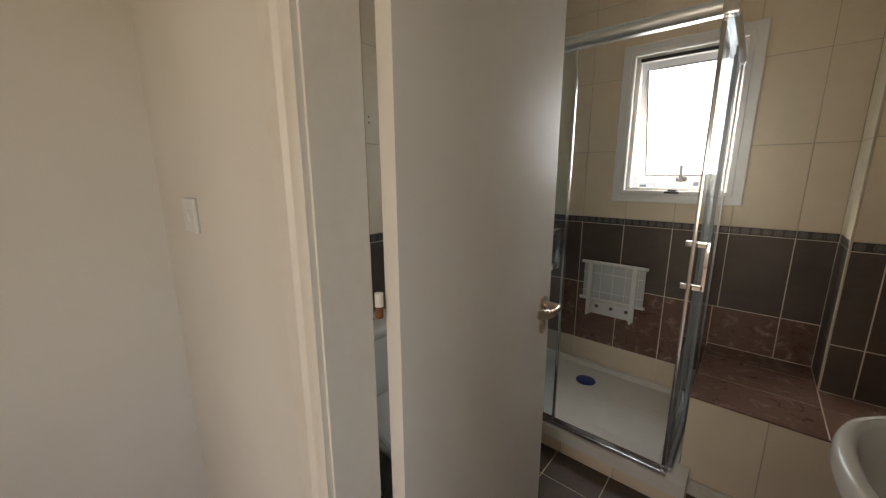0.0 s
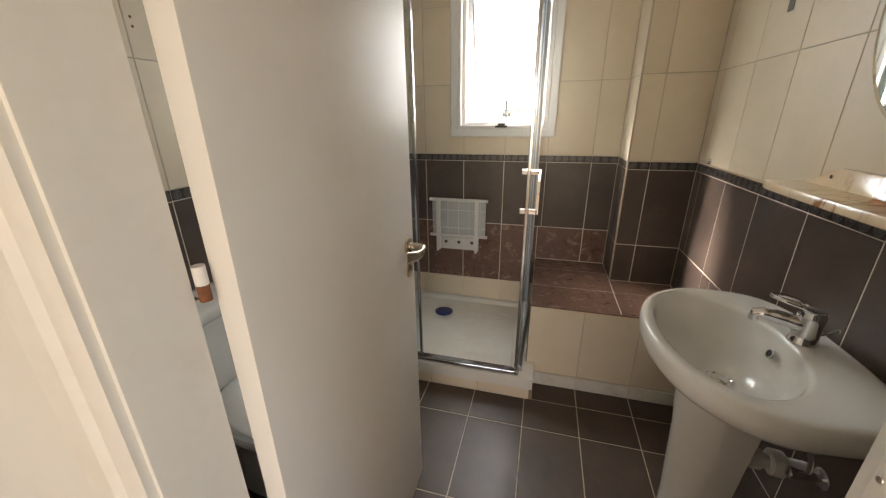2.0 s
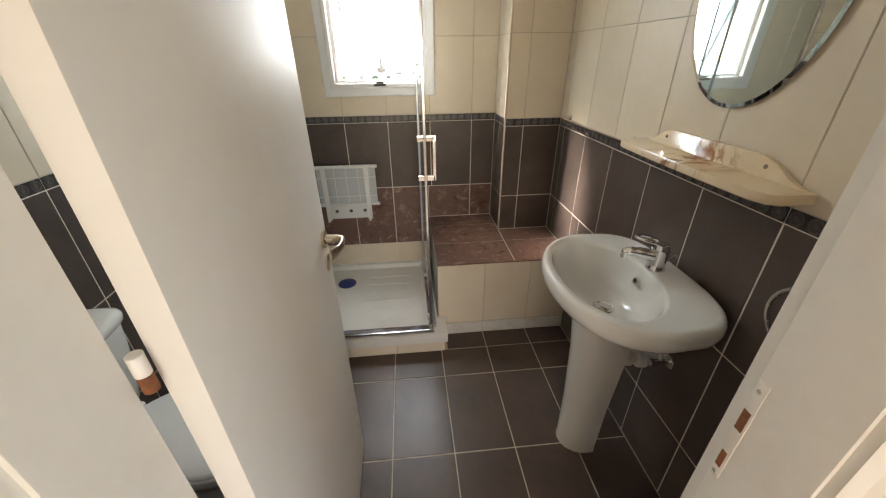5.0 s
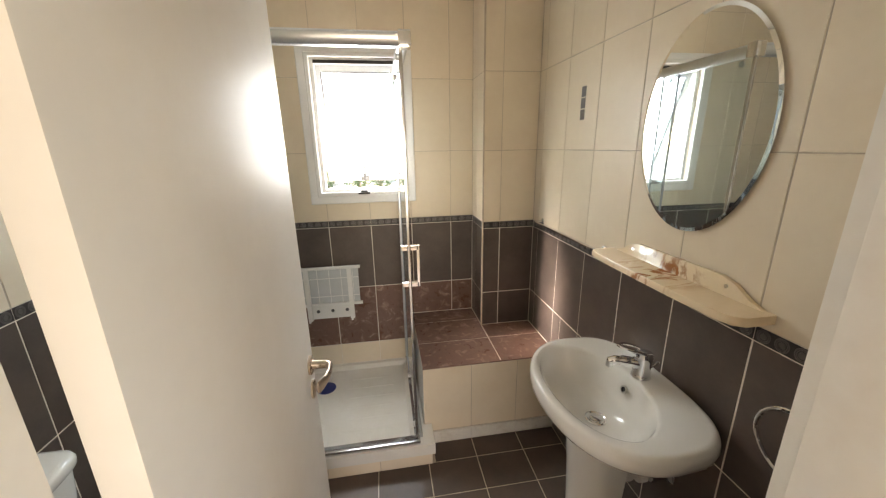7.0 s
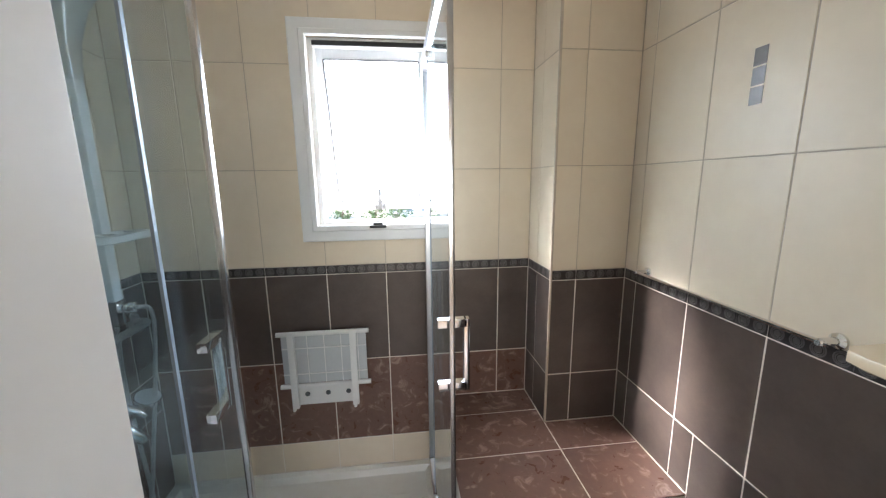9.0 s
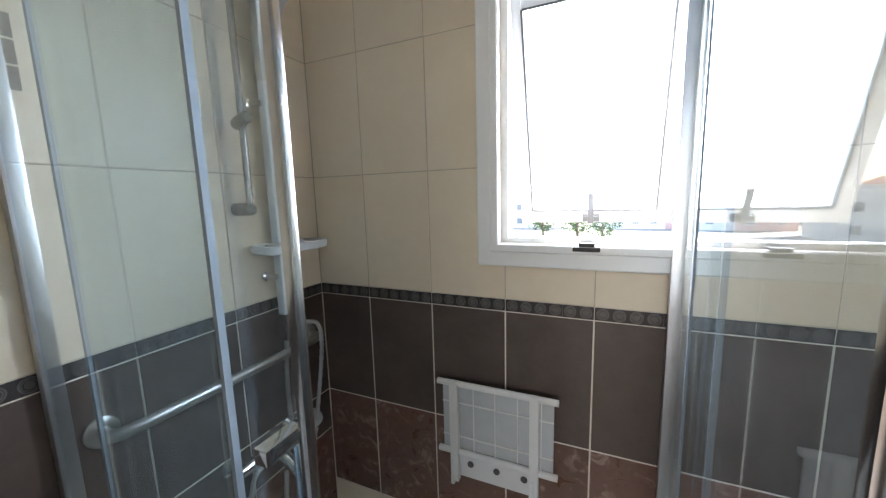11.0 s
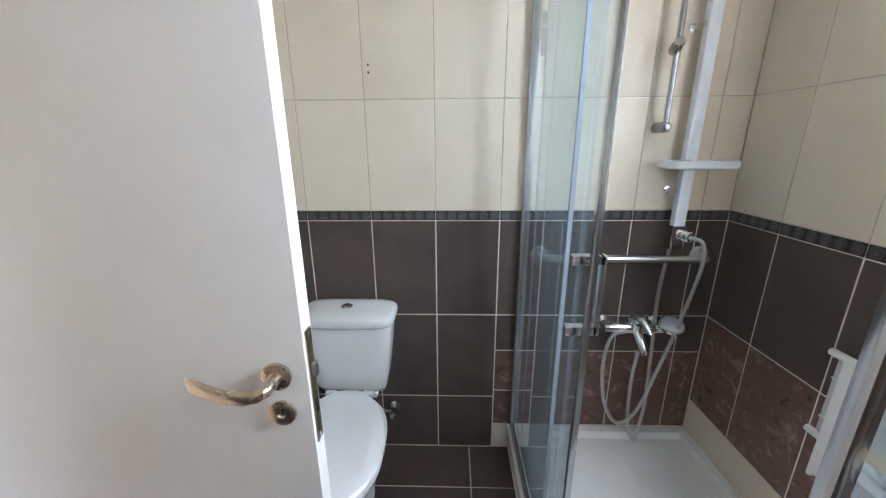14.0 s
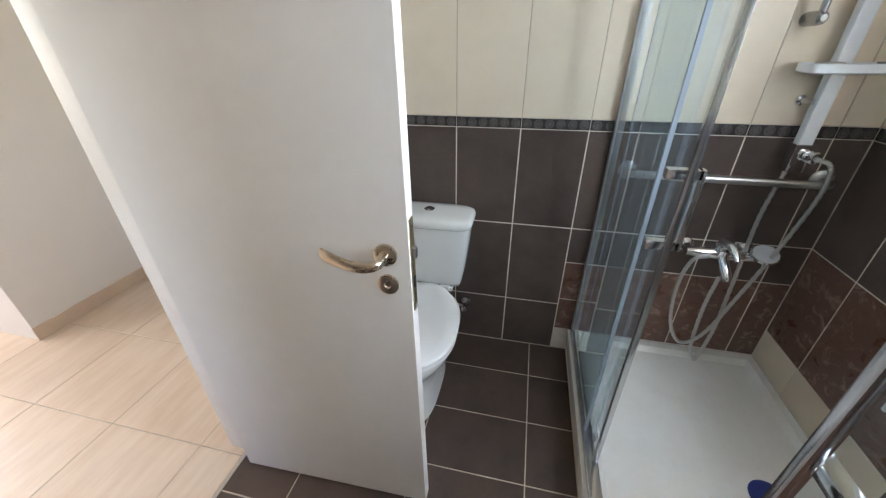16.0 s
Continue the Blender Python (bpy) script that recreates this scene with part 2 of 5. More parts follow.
def bm_new():
    return bmesh.new()


def box(bm, x0, x1, y0, y1, z0, z1, bevel=0.0, seg=2):
    made = bmesh.ops.create_cube(bm, size=1.0)["verts"]
    for v in made:
        v.co = Vector(((x0 + x1) / 2 + v.co.x * abs(x1 - x0), (y0 + y1) / 2 + v.co.y * abs(y1 - y0), (z0 + z1) / 2 + v.co.z * abs(z1 - z0)))
    if bevel:
        edges = {e for v in made for e in v.link_edges}
        bmesh.ops.bevel(bm, geom=list(edges), offset=bevel, segments=seg, profile=0.7, affect="EDGES")
    return bm


def slab(*a, **k):
    return box(bm_new(), *a, **k)


def loft(bm, rings, cap_start=True, cap_end=True, closed=True):
    rows = [[bm.verts.new(p) for p in ring] for ring in rings]
    n = len(rows[0])
    for a, b in zip(rows, rows[1:]):
        for i in range(n if closed else n - 1):
            j = (i + 1) % n
            bm.faces.new((a[i], a[j], b[j], b[i]))
    if cap_start:
        bm.faces.new(rows[0])
    if cap_end:
        bm.faces.new(rows[-1])
    return bm


def smooth_path(pts, steps=6):
    """Points along a rounded line through the given ones."""
    p = [Vector(q) for q in pts]
    p = [2 * p[0] - p[1]] + p + [2 * p[-1] - p[-2]]
    out = []
    for i in range(1, len(p) - 2):
        for k in range(steps):
            t = k / steps
            a, b, c, d = p[i - 1], p[i], p[i + 1], p[i + 2]
            out.append(0.5 * (2 * b + (c - a) * t + (2 * a - 5 * b + 4 * c - d) * t * t + (3 * b - a - 3 * c + d) * t ** 3))
    return out + [p[-2]]


def tube(bm, pts, r, seg=10, cap=True, flat=1.0):
    """A round bar along a line; r: one radius, or one for every point."""
    p = [Vector(q) for q in pts]
    rad = r if isinstance(r, (list, tuple)) else [r] * len(p)
    ahead = [(p[min(i + 1, len(p) - 1)] - p[max(i - 1, 0)]).normalized() for i in range(len(p))]
    side = ahead[0].orthogonal().normalized()
    rings = []
    for q, d, s in zip(p, ahead, rad):
        side = (side - d * side.dot(d)).normalized()
        up = d.cross(side)
        rings.append([q + s * (math.cos(a) * side + flat * math.sin(a) * up) for a in (2 * math.pi * k / seg for k in range(seg))])
    return loft(bm, rings, cap, cap)


def rod(p0, p1, r, r1=None, seg=16):
    return tube(bm_new(), [p0, p1], [r, r if r1 is None else r1], seg)


def lathe(at, axis, profile, seg=20):
    """A turned shape: (distance along the axis, radius) from at."""
    d = Vector(axis).normalized()
    s = d.orthogonal().normalized()
    u = d.cross(s)
    rings = [[Vector(at) + d * h + max(r, 1e-4) * (math.cos(a) * s + math.sin(a) * u) for a in (2 * math.pi * k / seg for k in range(seg))] for h, r in profile]
    return loft(bm_new(), rings)


def sq(a, power):
    c = math.cos(a)
    return math.copysign(abs(c) ** (2 / power), c)

# ---------------------------------------------------------------- the room's measures
XW, YS = -1.945, -1.985          # west and south tiled faces; the north face is y = 0, the east face x = 0
ROOM_H = 2.55
HALL_Y = -2.10                   # hall side of the bathroom's south wall
DOOR_X0, DOOR_X1, DOOR_H = -1.127, -0.44, 2.06
G = 0.0014                       # depth of the joints
WIN = (-1.232, -0.742, 1.296, 2.032)
COL_X, COL_Y = -0.312, -0.250    # boxed-in pipe in the corner
LEDGE_X, LEDGE_Y, LEDGE_Z = -0.729, -0.656, 0.463


def wall_boxes(name, boxes, material, label, category="wall"):
    bm = bm_new()
    tiled = material is GROUT and category in ("wall", "pipe boxing")
    for b in boxes:
        if tiled and b[4] < 1.122 < b[5]:
            box(bm, *b[:5], 1.122)
            box(bm, *b[:4], 1.122, b[5])
        else:
            box(bm, *b)
    ob = structure(name, bm, material, label, category)
    if tiled:
        ob.data.materials.append(PALE_GROUT)
        for f in ob.data.polygons:
            f.material_index = 1 if f.center.z < 1.122 else 0
    return ob


floor = wall_boxes("floor", [(XW - 0.1, 0.1, -2.03, 0.1, -0.15, -G)], GROUT, "dark brown tiled bathroom floor with pale joints", "floor")
hall_floor = wall_boxes("hall_floor", [(-3.4, 1.3, -5.3, -2.034, -0.15, -G)], GROUT, "beige polished tiled hall floor", "floor")
wall_north = wall_boxes("wall_north", [
    (XW - 0.1, WIN[0], G, 0.09, 0, ROOM_H), (WIN[1], 0.1, G, 0.09, 0, ROOM_H),
    (WIN[0], WIN[1], G, 0.09, 0, WIN[2]), (WIN[0], WIN[1], G, 0.09, WIN[3], ROOM_H)], GROUT, "window wall tiled cream above and brown below")
wall_west = wall_boxes("wall_west", [(XW - 0.1, XW - G, -2.0, G - 0.001, 0, ROOM_H)], GROUT, "wall behind the toilet tiled cream and brown")
wall_east = wall_boxes("wall_east", [(G, 0.1, -2.0, G - 0.001, 0, ROOM_H)], GROUT, "wall behind the basin tiled cream and brown")
wall_south = wall_boxes("wall_south", [
    (XW - 0.1, DOOR_X0 - 0.03, YS - 0.06, YS - G, 0, ROOM_H), (DOOR_X1 + 0.03, 0.1, YS - 0.06, YS - G, 0, ROOM_H),
    (DOOR_X0 - 0.03, DOOR_X1 + 0.03, YS - 0.06, YS - G, DOOR_H + 0.03, ROOM_H)], GROUT, "door wall tiled cream above and brown below")
ceiling = wall_boxes("ceiling", [(XW - 0.1, 0.1, -2.05, 0.09, ROOM_H, ROOM_H + 0.1)], PLASTER, "plain white plastered ceiling", "ceiling")
wall_boxes("hall_wall_north", [
    (-3.4, DOOR_X0 - 0.03, HALL_Y, YS - 0.0605, 0, ROOM_H), (DOOR_X1 + 0.03, 1.3, HALL_Y, YS - 0.0605, 0, ROOM_H),
    (DOOR_X0 - 0.03, DOOR_X1 + 0.03, HALL_Y, YS - 0.0605, DOOR_H + 0.03, ROOM_H)], PLASTER, "white painted hall wall round the bathroom door")
wall_boxes("hall_wall_south", [(-2.04, -1.41, -3.67, -3.55, 0, ROOM_H), (0.4, 1.3, -3.67, -3.55, 0, ROOM_H)], PLASTER, "white painted hall wall beside an opening")
wall_boxes("hall_wall_west", [(-2.14, -2.04, -3.67, HALL_Y, 0, ROOM_H)], PLASTER, "white painted hall end wall")
# the openings in the east and far south walls are unseen, added for light
wall_boxes("hall_wall_east", [(1.3, 1.4, -5.3, -3.4, 0, ROOM_H), (1.3, 1.4, -2.3, -2.1, 0, ROOM_H), (1.3, 1.4, -3.4, -2.3, 0, 0.85), (1.3, 1.4, -3.4, -2.3, 2.15, ROOM_H)], PLASTER, "white painted hall end wall")
wall_boxes("room_wall_south", [(-3.4, -1.45, -5.4, -5.3, 0, ROOM_H), (0.25, 1.3, -5.4, -5.3, 0, ROOM_H), (-1.45, 0.25, -5.4, -5.3, 0, 0.8), (-1.45, 0.25, -5.4, -5.3, 2.2, ROOM_H)], PLASTER, "white painted wall across the hall")
wall_boxes("room_wall_west", [(-1.53, -1.41, -5.3, -3.67, 0, ROOM_H)], PLASTER, "white painted passage wall")
wall_boxes("hall_ceiling", [(-3.4, 1.3, -5.3, -2.05, ROOM_H, ROOM_H + 0.1)], PLASTER, "plain white hall ceiling", "ceiling")
wall_boxes("hall_baseboard", [(-2.04, -1.405, -3.55, -3.541, 0, 0.08), (-2.04, -2.031, -3.54, -2.11, 0, 0.08), (-2.03, -1.215, -2.109, -2.1, 0, 0.08), (-0.335, 1.3, -2.109, -2.1, 0, 0.08)], HALL_SKIRT, "beige tile skirting along the hall walls", "baseboard")

# boxed-in pipe and tiled ledge, standing in the corner
column = wall_boxes("pipe_boxing", [(COL_X + G, 0.0, COL_Y + G, 0.0, LEDGE_Z, ROOM_H)], GROUT, "tiled boxed-in pipe standing on the corner ledge", "pipe boxing")
ledge = wall_boxes("ledge", [(LEDGE_X + G, 0.0, LEDGE_Y + G, 0.0, 0, LEDGE_Z - G)], PALE_GROUT, "low tiled ledge with a brown marble top", "ledge")
ledge.data.materials.append(GROUT)
for f in ledge.data.polygons:      # darker joints on the upright face
    f.material_index = 1 if f.normal.y < -0.5 else 0

# ---------------------------------------------------------------- bathroom door
leaf_x0, leaf_x1, leaf_y0, leaf_y1 = -1.135, -1.096, -1.979, -1.300
door = thing("door_1", (leaf_x0, leaf_y0, 0.01), "white painted flush door standing open at a right angle", "door", kind="structure")
leaf_bm = slab(leaf_x0, leaf_x1, leaf_y0, leaf_y1, 0.012, 2.04, bevel=0.003)
for v in leaf_bm.verts:                 # opened a little past the right angle
    v.co.x += 0.018 * (leaf_y1 - v.co.y) / (leaf_y1 - leaf_y0)
leaf = part("leaf", leaf_bm, PAINT, door, smooth=20)


def lever(side, face):
    """Lever handle with its rose; side: +1 for the east face, -1 for the west face."""
    y, z = -1.352, 0.985
    rose = part("handle_rose", lathe((face, y, z), (side, 0, 0), [(0, 0.026), (0.008, 0.026), (0.010, 0.022), (0.010, 0.012), (0.03, 0.011)]), NICKEL, door, "champagne nickel rose")
    blade = [(0.018, 0.0, 0.0, 0.011, 0.011), (0.044, -0.001, 0.0, 0.011, 0.011), (0.056, -0.010, -0.001, 0.0115, 0.009), (0.058, -0.03, -0.004, 0.012, 0.0065),
             (0.055, -0.06, -0.004, 0.0135, 0.0055), (0.051, -0.09, 0.002, 0.0155, 0.005), (0.047, -0.118, 0.010, 0.0165, 0.0045), (0.046, -0.126, 0.013, 0.013, 0.003)]
    rings_ = []
    for n, (out_, along, up, tall, thick_) in enumerate(blade):
        ahead = Vector((0, -1, 0)) if n > 2 else Vector((1, 0, 0)) if n < 2 else Vector((0.7, -0.7, 0))
        across = ahead.cross(Vector((0, 0, 1)))
        across.x *= side
        rings_.append([Vector((face + side * out_, y + along, z + up)) + across * thick_ * math.cos(a) + Vector((0, 0, tall * math.sin(a))) for a in (2 * math.pi * k / 16 for k in range(16))])
    part("lever", loft(bm_new(), rings_), NICKEL, rose, "broad curved champagne nickel lever", smooth=50)
    part("key_rose", lathe((face, y, z - 0.075), (side, 0, 0), [(0, 0.025), (0.007, 0.025), (0.009, 0.02), (0.009, 0.008), (0.006, 0.006)]), NICKEL, door, "round champagne nickel key rose")


lever(1, leaf_x1)
lever(-1, leaf_x0)
plate = part("lock_plate", slab(leaf_x0 + 0.008, leaf_x1 - 0.008, leaf_y1 - 0.001, leaf_y1 + 0.0025, 0.835, 1.065, bevel=0.001), BRASS, door, "worn brass lock plate on the door's edge")
part("latch", slab(leaf_x0 + 0.013, leaf_x1 - 0.013, leaf_y1, leaf_y1 + 0.011, 0.972, 0.998, bevel=0.003), STEEL, plate)
part("bolt", slab(leaf_x0 + 0.014, leaf_x1 - 0.014, leaf_y1 + 0.001, leaf_y1 + 0.0035, 0.895, 0.925), DARK, plate)
for z in (0.845, 1.055):
    part("screw", lathe(((leaf_x0 + leaf_x1) / 2, leaf_y1 + 0.002, z), (0, 1, 0), [(0, 0.005), (0.0015, 0.004)], 10), STEEL, plate)
key = part("key", rod((leaf_x0 - 0.005, -1.352, 0.91), (leaf_x0 - 0.03, -1.352, 0.91), 0.003), STEEL, door, "small steel key in the lock")
part("key_bow", tube(bm_new(), [(leaf_x0 - 0.042, -1.352 + 0.012 * math.cos(a), 0.91 + 0.012 * math.sin(a)) for a in (2 * math.pi * k / 16 for k in range(17))], 0.0035, 8), STEEL, key)
hinge = part("hinge", rod((-1.118, -1.9925, 1.133), (-1.118, -1.9925, 1.154), 0.0074), RUST_WOOD, door, "hinge barrel, brown below and white above")
part("hinge_cap", rod((-1.118, -1.9925, 1.155), (-1.118, -1.9925, 1.180), 0.0078), PAINT, hinge)

frame_door = thing("door_frame", (DOOR_X0, HALL_Y, 0), "white painted wooden door frame with moulded casing, paint stained", "door frame", kind="structure")


def jamb(x, side):
    bm = bm_new()
    box(bm, x, x - side * 0.028, HALL_Y - 0.002, -2.006 if side < 0 else -2.0, 0, DOOR_H, 0.002)
    if side < 0:
        box(bm, x - side * 0.012, x - side * 0.028, -2.006, YS + 0.003, 0, DOOR_H, 0.001)
    return part("jamb", bm, FRAME_PAINT, frame_door)


def casing(x, side):
    """Moulded casing on the hall wall, from the jamb outwards."""
    prof = [(0.012, 0.0), (0.012, 0.012), (0.016, 0.015), (0.024, 0.015), (0.028, 0.0115), (0.034, 0.0115), (0.04, 0.018), (0.064, 0.018), (0.07, 0.012), (0.07, 0.0)]
    rings = [[(x - side * (0.006 + (a - 0.012) * 1.65), HALL_Y - d - 0.0005, z) for a, d in prof] for z in (0.0, DOOR_H + 0.07)]
    return part("casing", loft(bm_new(), rings), FRAME_PAINT, frame_door, smooth=25)


jamb(DOOR_X0, 1)
jamb_strike = jamb(DOOR_X1, -1)
casing(DOOR_X0, 1)
casing(DOOR_X1, -1)
head = bm_new()
box(head, DOOR_X0 - 0.028, DOOR_X1 + 0.028, HALL_Y - 0.002, -2.006, DOOR_H, DOOR_H + 0.028, 0.002)
part("head", head, FRAME_PAINT, frame_door)
part("casing", slab(DOOR_X0 - 0.1, DOOR_X1 + 0.1, HALL_Y - 0.0195, HALL_Y - 0.0005, DOOR_H + 0.012, DOOR_H + 0.07, bevel=0.003), FRAME_PAINT, frame_door)
keep = part("strike_plate", slab(DOOR_X1 - 0.0015, DOOR_X1 + 0.002, -2.022, -2.0075, 0.905, 1.085, bevel=0.002), FRAME_PAINT, jamb_strike, "painted-over strike plate")
part("latch_hole", slab(DOOR_X1 - 0.0025, DOOR_X1 + 0.001, -2.019, -2.009, 1.0, 1.035), RUST_WOOD, keep, "rusty brown latch hole")
part("bolt_hole", slab(DOOR_X1 - 0.0025, DOOR_X1 + 0.001, -2.018, -2.010, 0.925, 0.955), RUST_WOOD, keep, "rusty brown bolt hole")
for z in (0.913, 1.07):
    part("screw", lathe((DOOR_X1 - 0.001, -2.014, z), (-1, 0, 0), [(0, 0.0035), (0.0015, 0.003)], 10), STEEL, keep)
tagged(part("threshold", slab(DOOR_X0 - 0.02, DOOR_X1 + 0.02, -2.034, -2.02, -0.01, 0.002), STEEL, None), "thin metal threshold strip under the bathroom door", "threshold", kind="structure")

switch = thing("light_switch", (-1.73, HALL_Y, 1.29), "white plastic light switch on the plastered hall wall", "light switch")
# grey rim drawing the plate's shaded edge against the wall
part("back_box_edge", slab(-1.776, -1.687, HALL_Y - 0.0033, HALL_Y, 1.244, 1.333), MESH_SEAT, switch)
part("plate", slab(-1.775, -1.688, HALL_Y - 0.011, HALL_Y - 0.0035, 1.245, 1.332, bevel=0.003), PLASTIC, switch)
part("rocker", slab(-1.742, -1.722, HALL_Y - 0.016, HALL_Y - 0.010, 1.272, 1.305, bevel=0.002), PLASTIC, switch)
for x in (-1.762, -1.702):
    part("screw", lathe((x, HALL_Y - 0.0105, 1.288), (0, -1, 0), [(0, 0.003), (0.001, 0.002)], 8), STEEL, switch)

# ---------------------------------------------------------------- bathroom window
win = thing("window_1", (-0.985, 0.0, 1.228), "white aluminium top-hung window tilted open with frosted glass", "window", kind="structure")
ax0, ax1, az0, az1 = -1.298, -0.674, 1.228, 2.092


def trim_board(corners, inner):
    """One mitred board of the window's casing: outer edge, inner edge, and a raised ridge along the opening."""
    (o0, o1), (i0, i1) = corners, inner
    steps = [(0.0, 0.004), (0.0, -0.009), (0.06, -0.012), (0.62, -0.012), (0.68, -0.017), (0.94, -0.017), (1.0, -0.013), (1.0, 0.004)]
    ring_ = lambda o, n: [(o[0] + (n[0] - o[0]) * f, y, o[1] + (n[1] - o[1]) * f) for f, y in steps]
    return loft(bm_new(), [ring_(o0, i0), ring_(o1, i1)])


OUT = [(ax0, az0), (ax1, az0), (ax1, az1), (ax0, az1)]
INN = [(WIN[0] + 0.001, WIN[2] + 0.001), (WIN[1] - 0.001, WIN[2] + 0.001), (WIN[1] - 0.001, WIN[3] - 0.001), (WIN[0] + 0.001, WIN[3] - 0.001)]
for k in range(4):
    part("window_trim", trim_board((OUT[k], OUT[(k + 1) % 4]), (INN[k], INN[(k + 1) % 4])), ALU_WHITE, win, smooth=25)
fr = bm_new()
for b in ((WIN[0], WIN[0] + 0.022, WIN[2], WIN[3]), (WIN[1] - 0.022, WIN[1], WIN[2], WIN[3]), (WIN[0] + 0.022, WIN[1] - 0.022, WIN[2], WIN[2] + 0.016), (WIN[0] + 0.022, WIN[1] - 0.022, WIN[3] - 0.03, WIN[3])):
    box(fr, b[0], b[1], 0.02, 0.075, b[2], b[3], 0.0015)
part("window_frame", fr, ALU_WHITE, win)
# a black strip draws the shade in the gap over the sash
part("gasket", slab(WIN[0] + 0.02, WIN[1] - 0.02, 0.012, 0.02, WIN[3] - 0.028, WIN[3] - 0.012), DARK, win, "black strip for the shaded gap above the tilted sash")
part("window_sill", slab(WIN[0] + 0.001, WIN[1] - 0.001, 0.0765, 0.125, WIN[2] - 0.004, WIN[2] + 0.004, bevel=0.001), ALU_WHITE, win)
TILT = Matrix.Translation((0, 0.05, WIN[3] - 0.03)) @ Matrix.Rotation(radians(19), 4, "X")


def tilted(name, bm, material, parent, label=""):
    bmesh.ops.transform(bm, matrix=TILT, verts=bm.verts)
    return part(name, bm, material, parent, label)


sx0, sx1, sz = WIN[0] + 0.012, WIN[1] - 0.012, -0.70
bm = bm_new()
for b in ((sx0, sx0 + 0.038, sz, 0), (sx1 - 0.038, sx1, sz, 0), (sx0 + 0.038, sx1 - 0.038, sz, sz + 0.042), (sx0 + 0.038, sx1 - 0.038, -0.038, 0)):
    box(bm, b[0], b[1], 0.0, 0.042, b[2], b[3], 0.002)
sash = tilted("sash", bm, SASH, win, "white sash tilted outwards")
bead = bm_new()
for b in ((sx0 + 0.036, sx0 + 0.042, sz + 0.042, -0.038), (sx1 - 0.042, sx1 - 0.036, sz + 0.042, -0.038), (sx0 + 0.042, sx1 - 0.042, sz + 0.04, sz + 0.046), (sx0 + 0.042, sx1 - 0.042, -0.042, -0.036)):
    box(bead, b[0], b[1], -0.002, 0.012, b[2], b[3])
tilted("glazing_bead", bead, DARK_GREY, sash, "thin grey glazing seal")
pane = tilted("pane", slab(sx0 + 0.036, sx1 - 0.036, 0.016, 0.022, sz + 0.04, -0.036), FROSTED, sash, "frosted white pane")
pane.visible_shadow = False
hb = bm_new()
box(hb, -1.012, -0.958, -0.022, 0.0, sz + 0.01, sz + 0.03, 0.003)
box(hb, -0.994, -0.976, -0.034, -0.02, sz + 0.01, sz + 0.115, 0.003)
tilted("window_handle", hb, DARK_GREY, sash, "grey metal window handle")
ck = bm_new()
box(ck, -1.02, -0.95, -0.03, -0.011, WIN[2] - 0.014, WIN[2] - 0.002, 0.003)
box(ck, -1.005, -0.965, -0.02, 0.02, WIN[2] - 0.002, WIN[2] + 0.008, 0.002)
part("catch", ck, DARK, win, "black catch on the window's lower frame")
for x in (WIN[0] + 0.006, WIN[1] - 0.006):
    part("stay", tube(bm_new(), [(x, 0.06, 1.75), (x, 0.2, 1.63)], 0.004, 6), STEEL, win)

# ---------------------------------------------------------------- shower
tray = thing("shower_tray", (-1.3, -0.4, 0), "white acrylic shower tray on a low tiled plinth", "shower tray")
TX0, TX1, TY0, TY1 = XW + 0.002, -0.690, -0.800, -0.002
rim = 0.058
tb = bm_new()
# rim with a sunken basin
outer = [(TX0, TY0), (-0.690, TY0), (-0.690, LEDGE_Y - 0.002), (-0.733, LEDGE_Y - 0.002), (-0.733, TY1), (TX0, TY1)]
low = [tb.verts.new((x, y, 0.068)) for x, y in outer]
top = [tb.verts.new((x, y, 0.128)) for x, y in outer]
for i in range(6):
    tb.faces.new((low[i], low[(i + 1) % 6], top[(i + 1) % 6], top[i]))
tb.faces.new(low)
inn = [(TX0 + 0.035, TY0 + rim), (-0.79, TY0 + rim), (-0.79, TY1 - 0.03), (TX0 + 0.035, TY1 - 0.03)]
i_top = [tb.verts.new((x, y, 0.128)) for x, y in inn]
i_low = [tb.verts.new((x + (0.02 if x < -1.3 else -0.02), y + (0.02 if y < -0.4 else -0.02), 0.108)) for x, y in inn]
tb.faces.new((top[0], top[1], i_top[1], i_top[0]))
tb.faces.new((top[1], top[2], top[3], i_top[1]))
tb.faces.new((top[3], top[4], i_top[2], i_top[1]))
tb.faces.new((top[4], top[5], i_top[3], i_top[2]))
tb.faces.new((top[5], top[0], i_top[0], i_top[3]))
for i in range(4):
    tb.faces.new((i_top[i], i_top[(i + 1) % 4], i_low[(i + 1) % 4], i_low[i]))
tb.faces.new(i_low)
bmesh.ops.bevel(tb, geom=[e for e in tb.edges if e.calc_face_angle(0) > 0.3], offset=0.006, segments=3, affect="EDGES")
basin_tray = part("tray_basin", tb, ACRYLIC, tray)
for k in range(6):
    y = -0.62 + k * 0.09
    part("anti_slip_rib", slab(-1.16 + 0.02 * (k % 2), -0.88, y, y + 0.012, 0.106, 0.1092, bevel=0.001), ACRYLIC, basin_tray)
part("drain_cover", lathe((-1.295, -0.225, 0.107), (0, 0, 1), [(0, 0.058), (0.004, 0.058), (0.008, 0.05), (0.009, 0.02)], 32), BLUE, tray, "round blue drain cover")
plinth = part("plinth", slab(TX0, -0.704, TY0 + 0.014, TY1, 0.0, 0.067), GROUT, tray)
xs = [XW, -1.722, -1.47, -1.215, -0.965, -0.704]
for a, b in zip(xs, xs[1:]):
    part("tile", slab(a + 0.002, b - 0.002, TY0 + 0.007, TY0 + 0.013, 0.002, 0.064, bevel=0.001), CREAM, plinth)

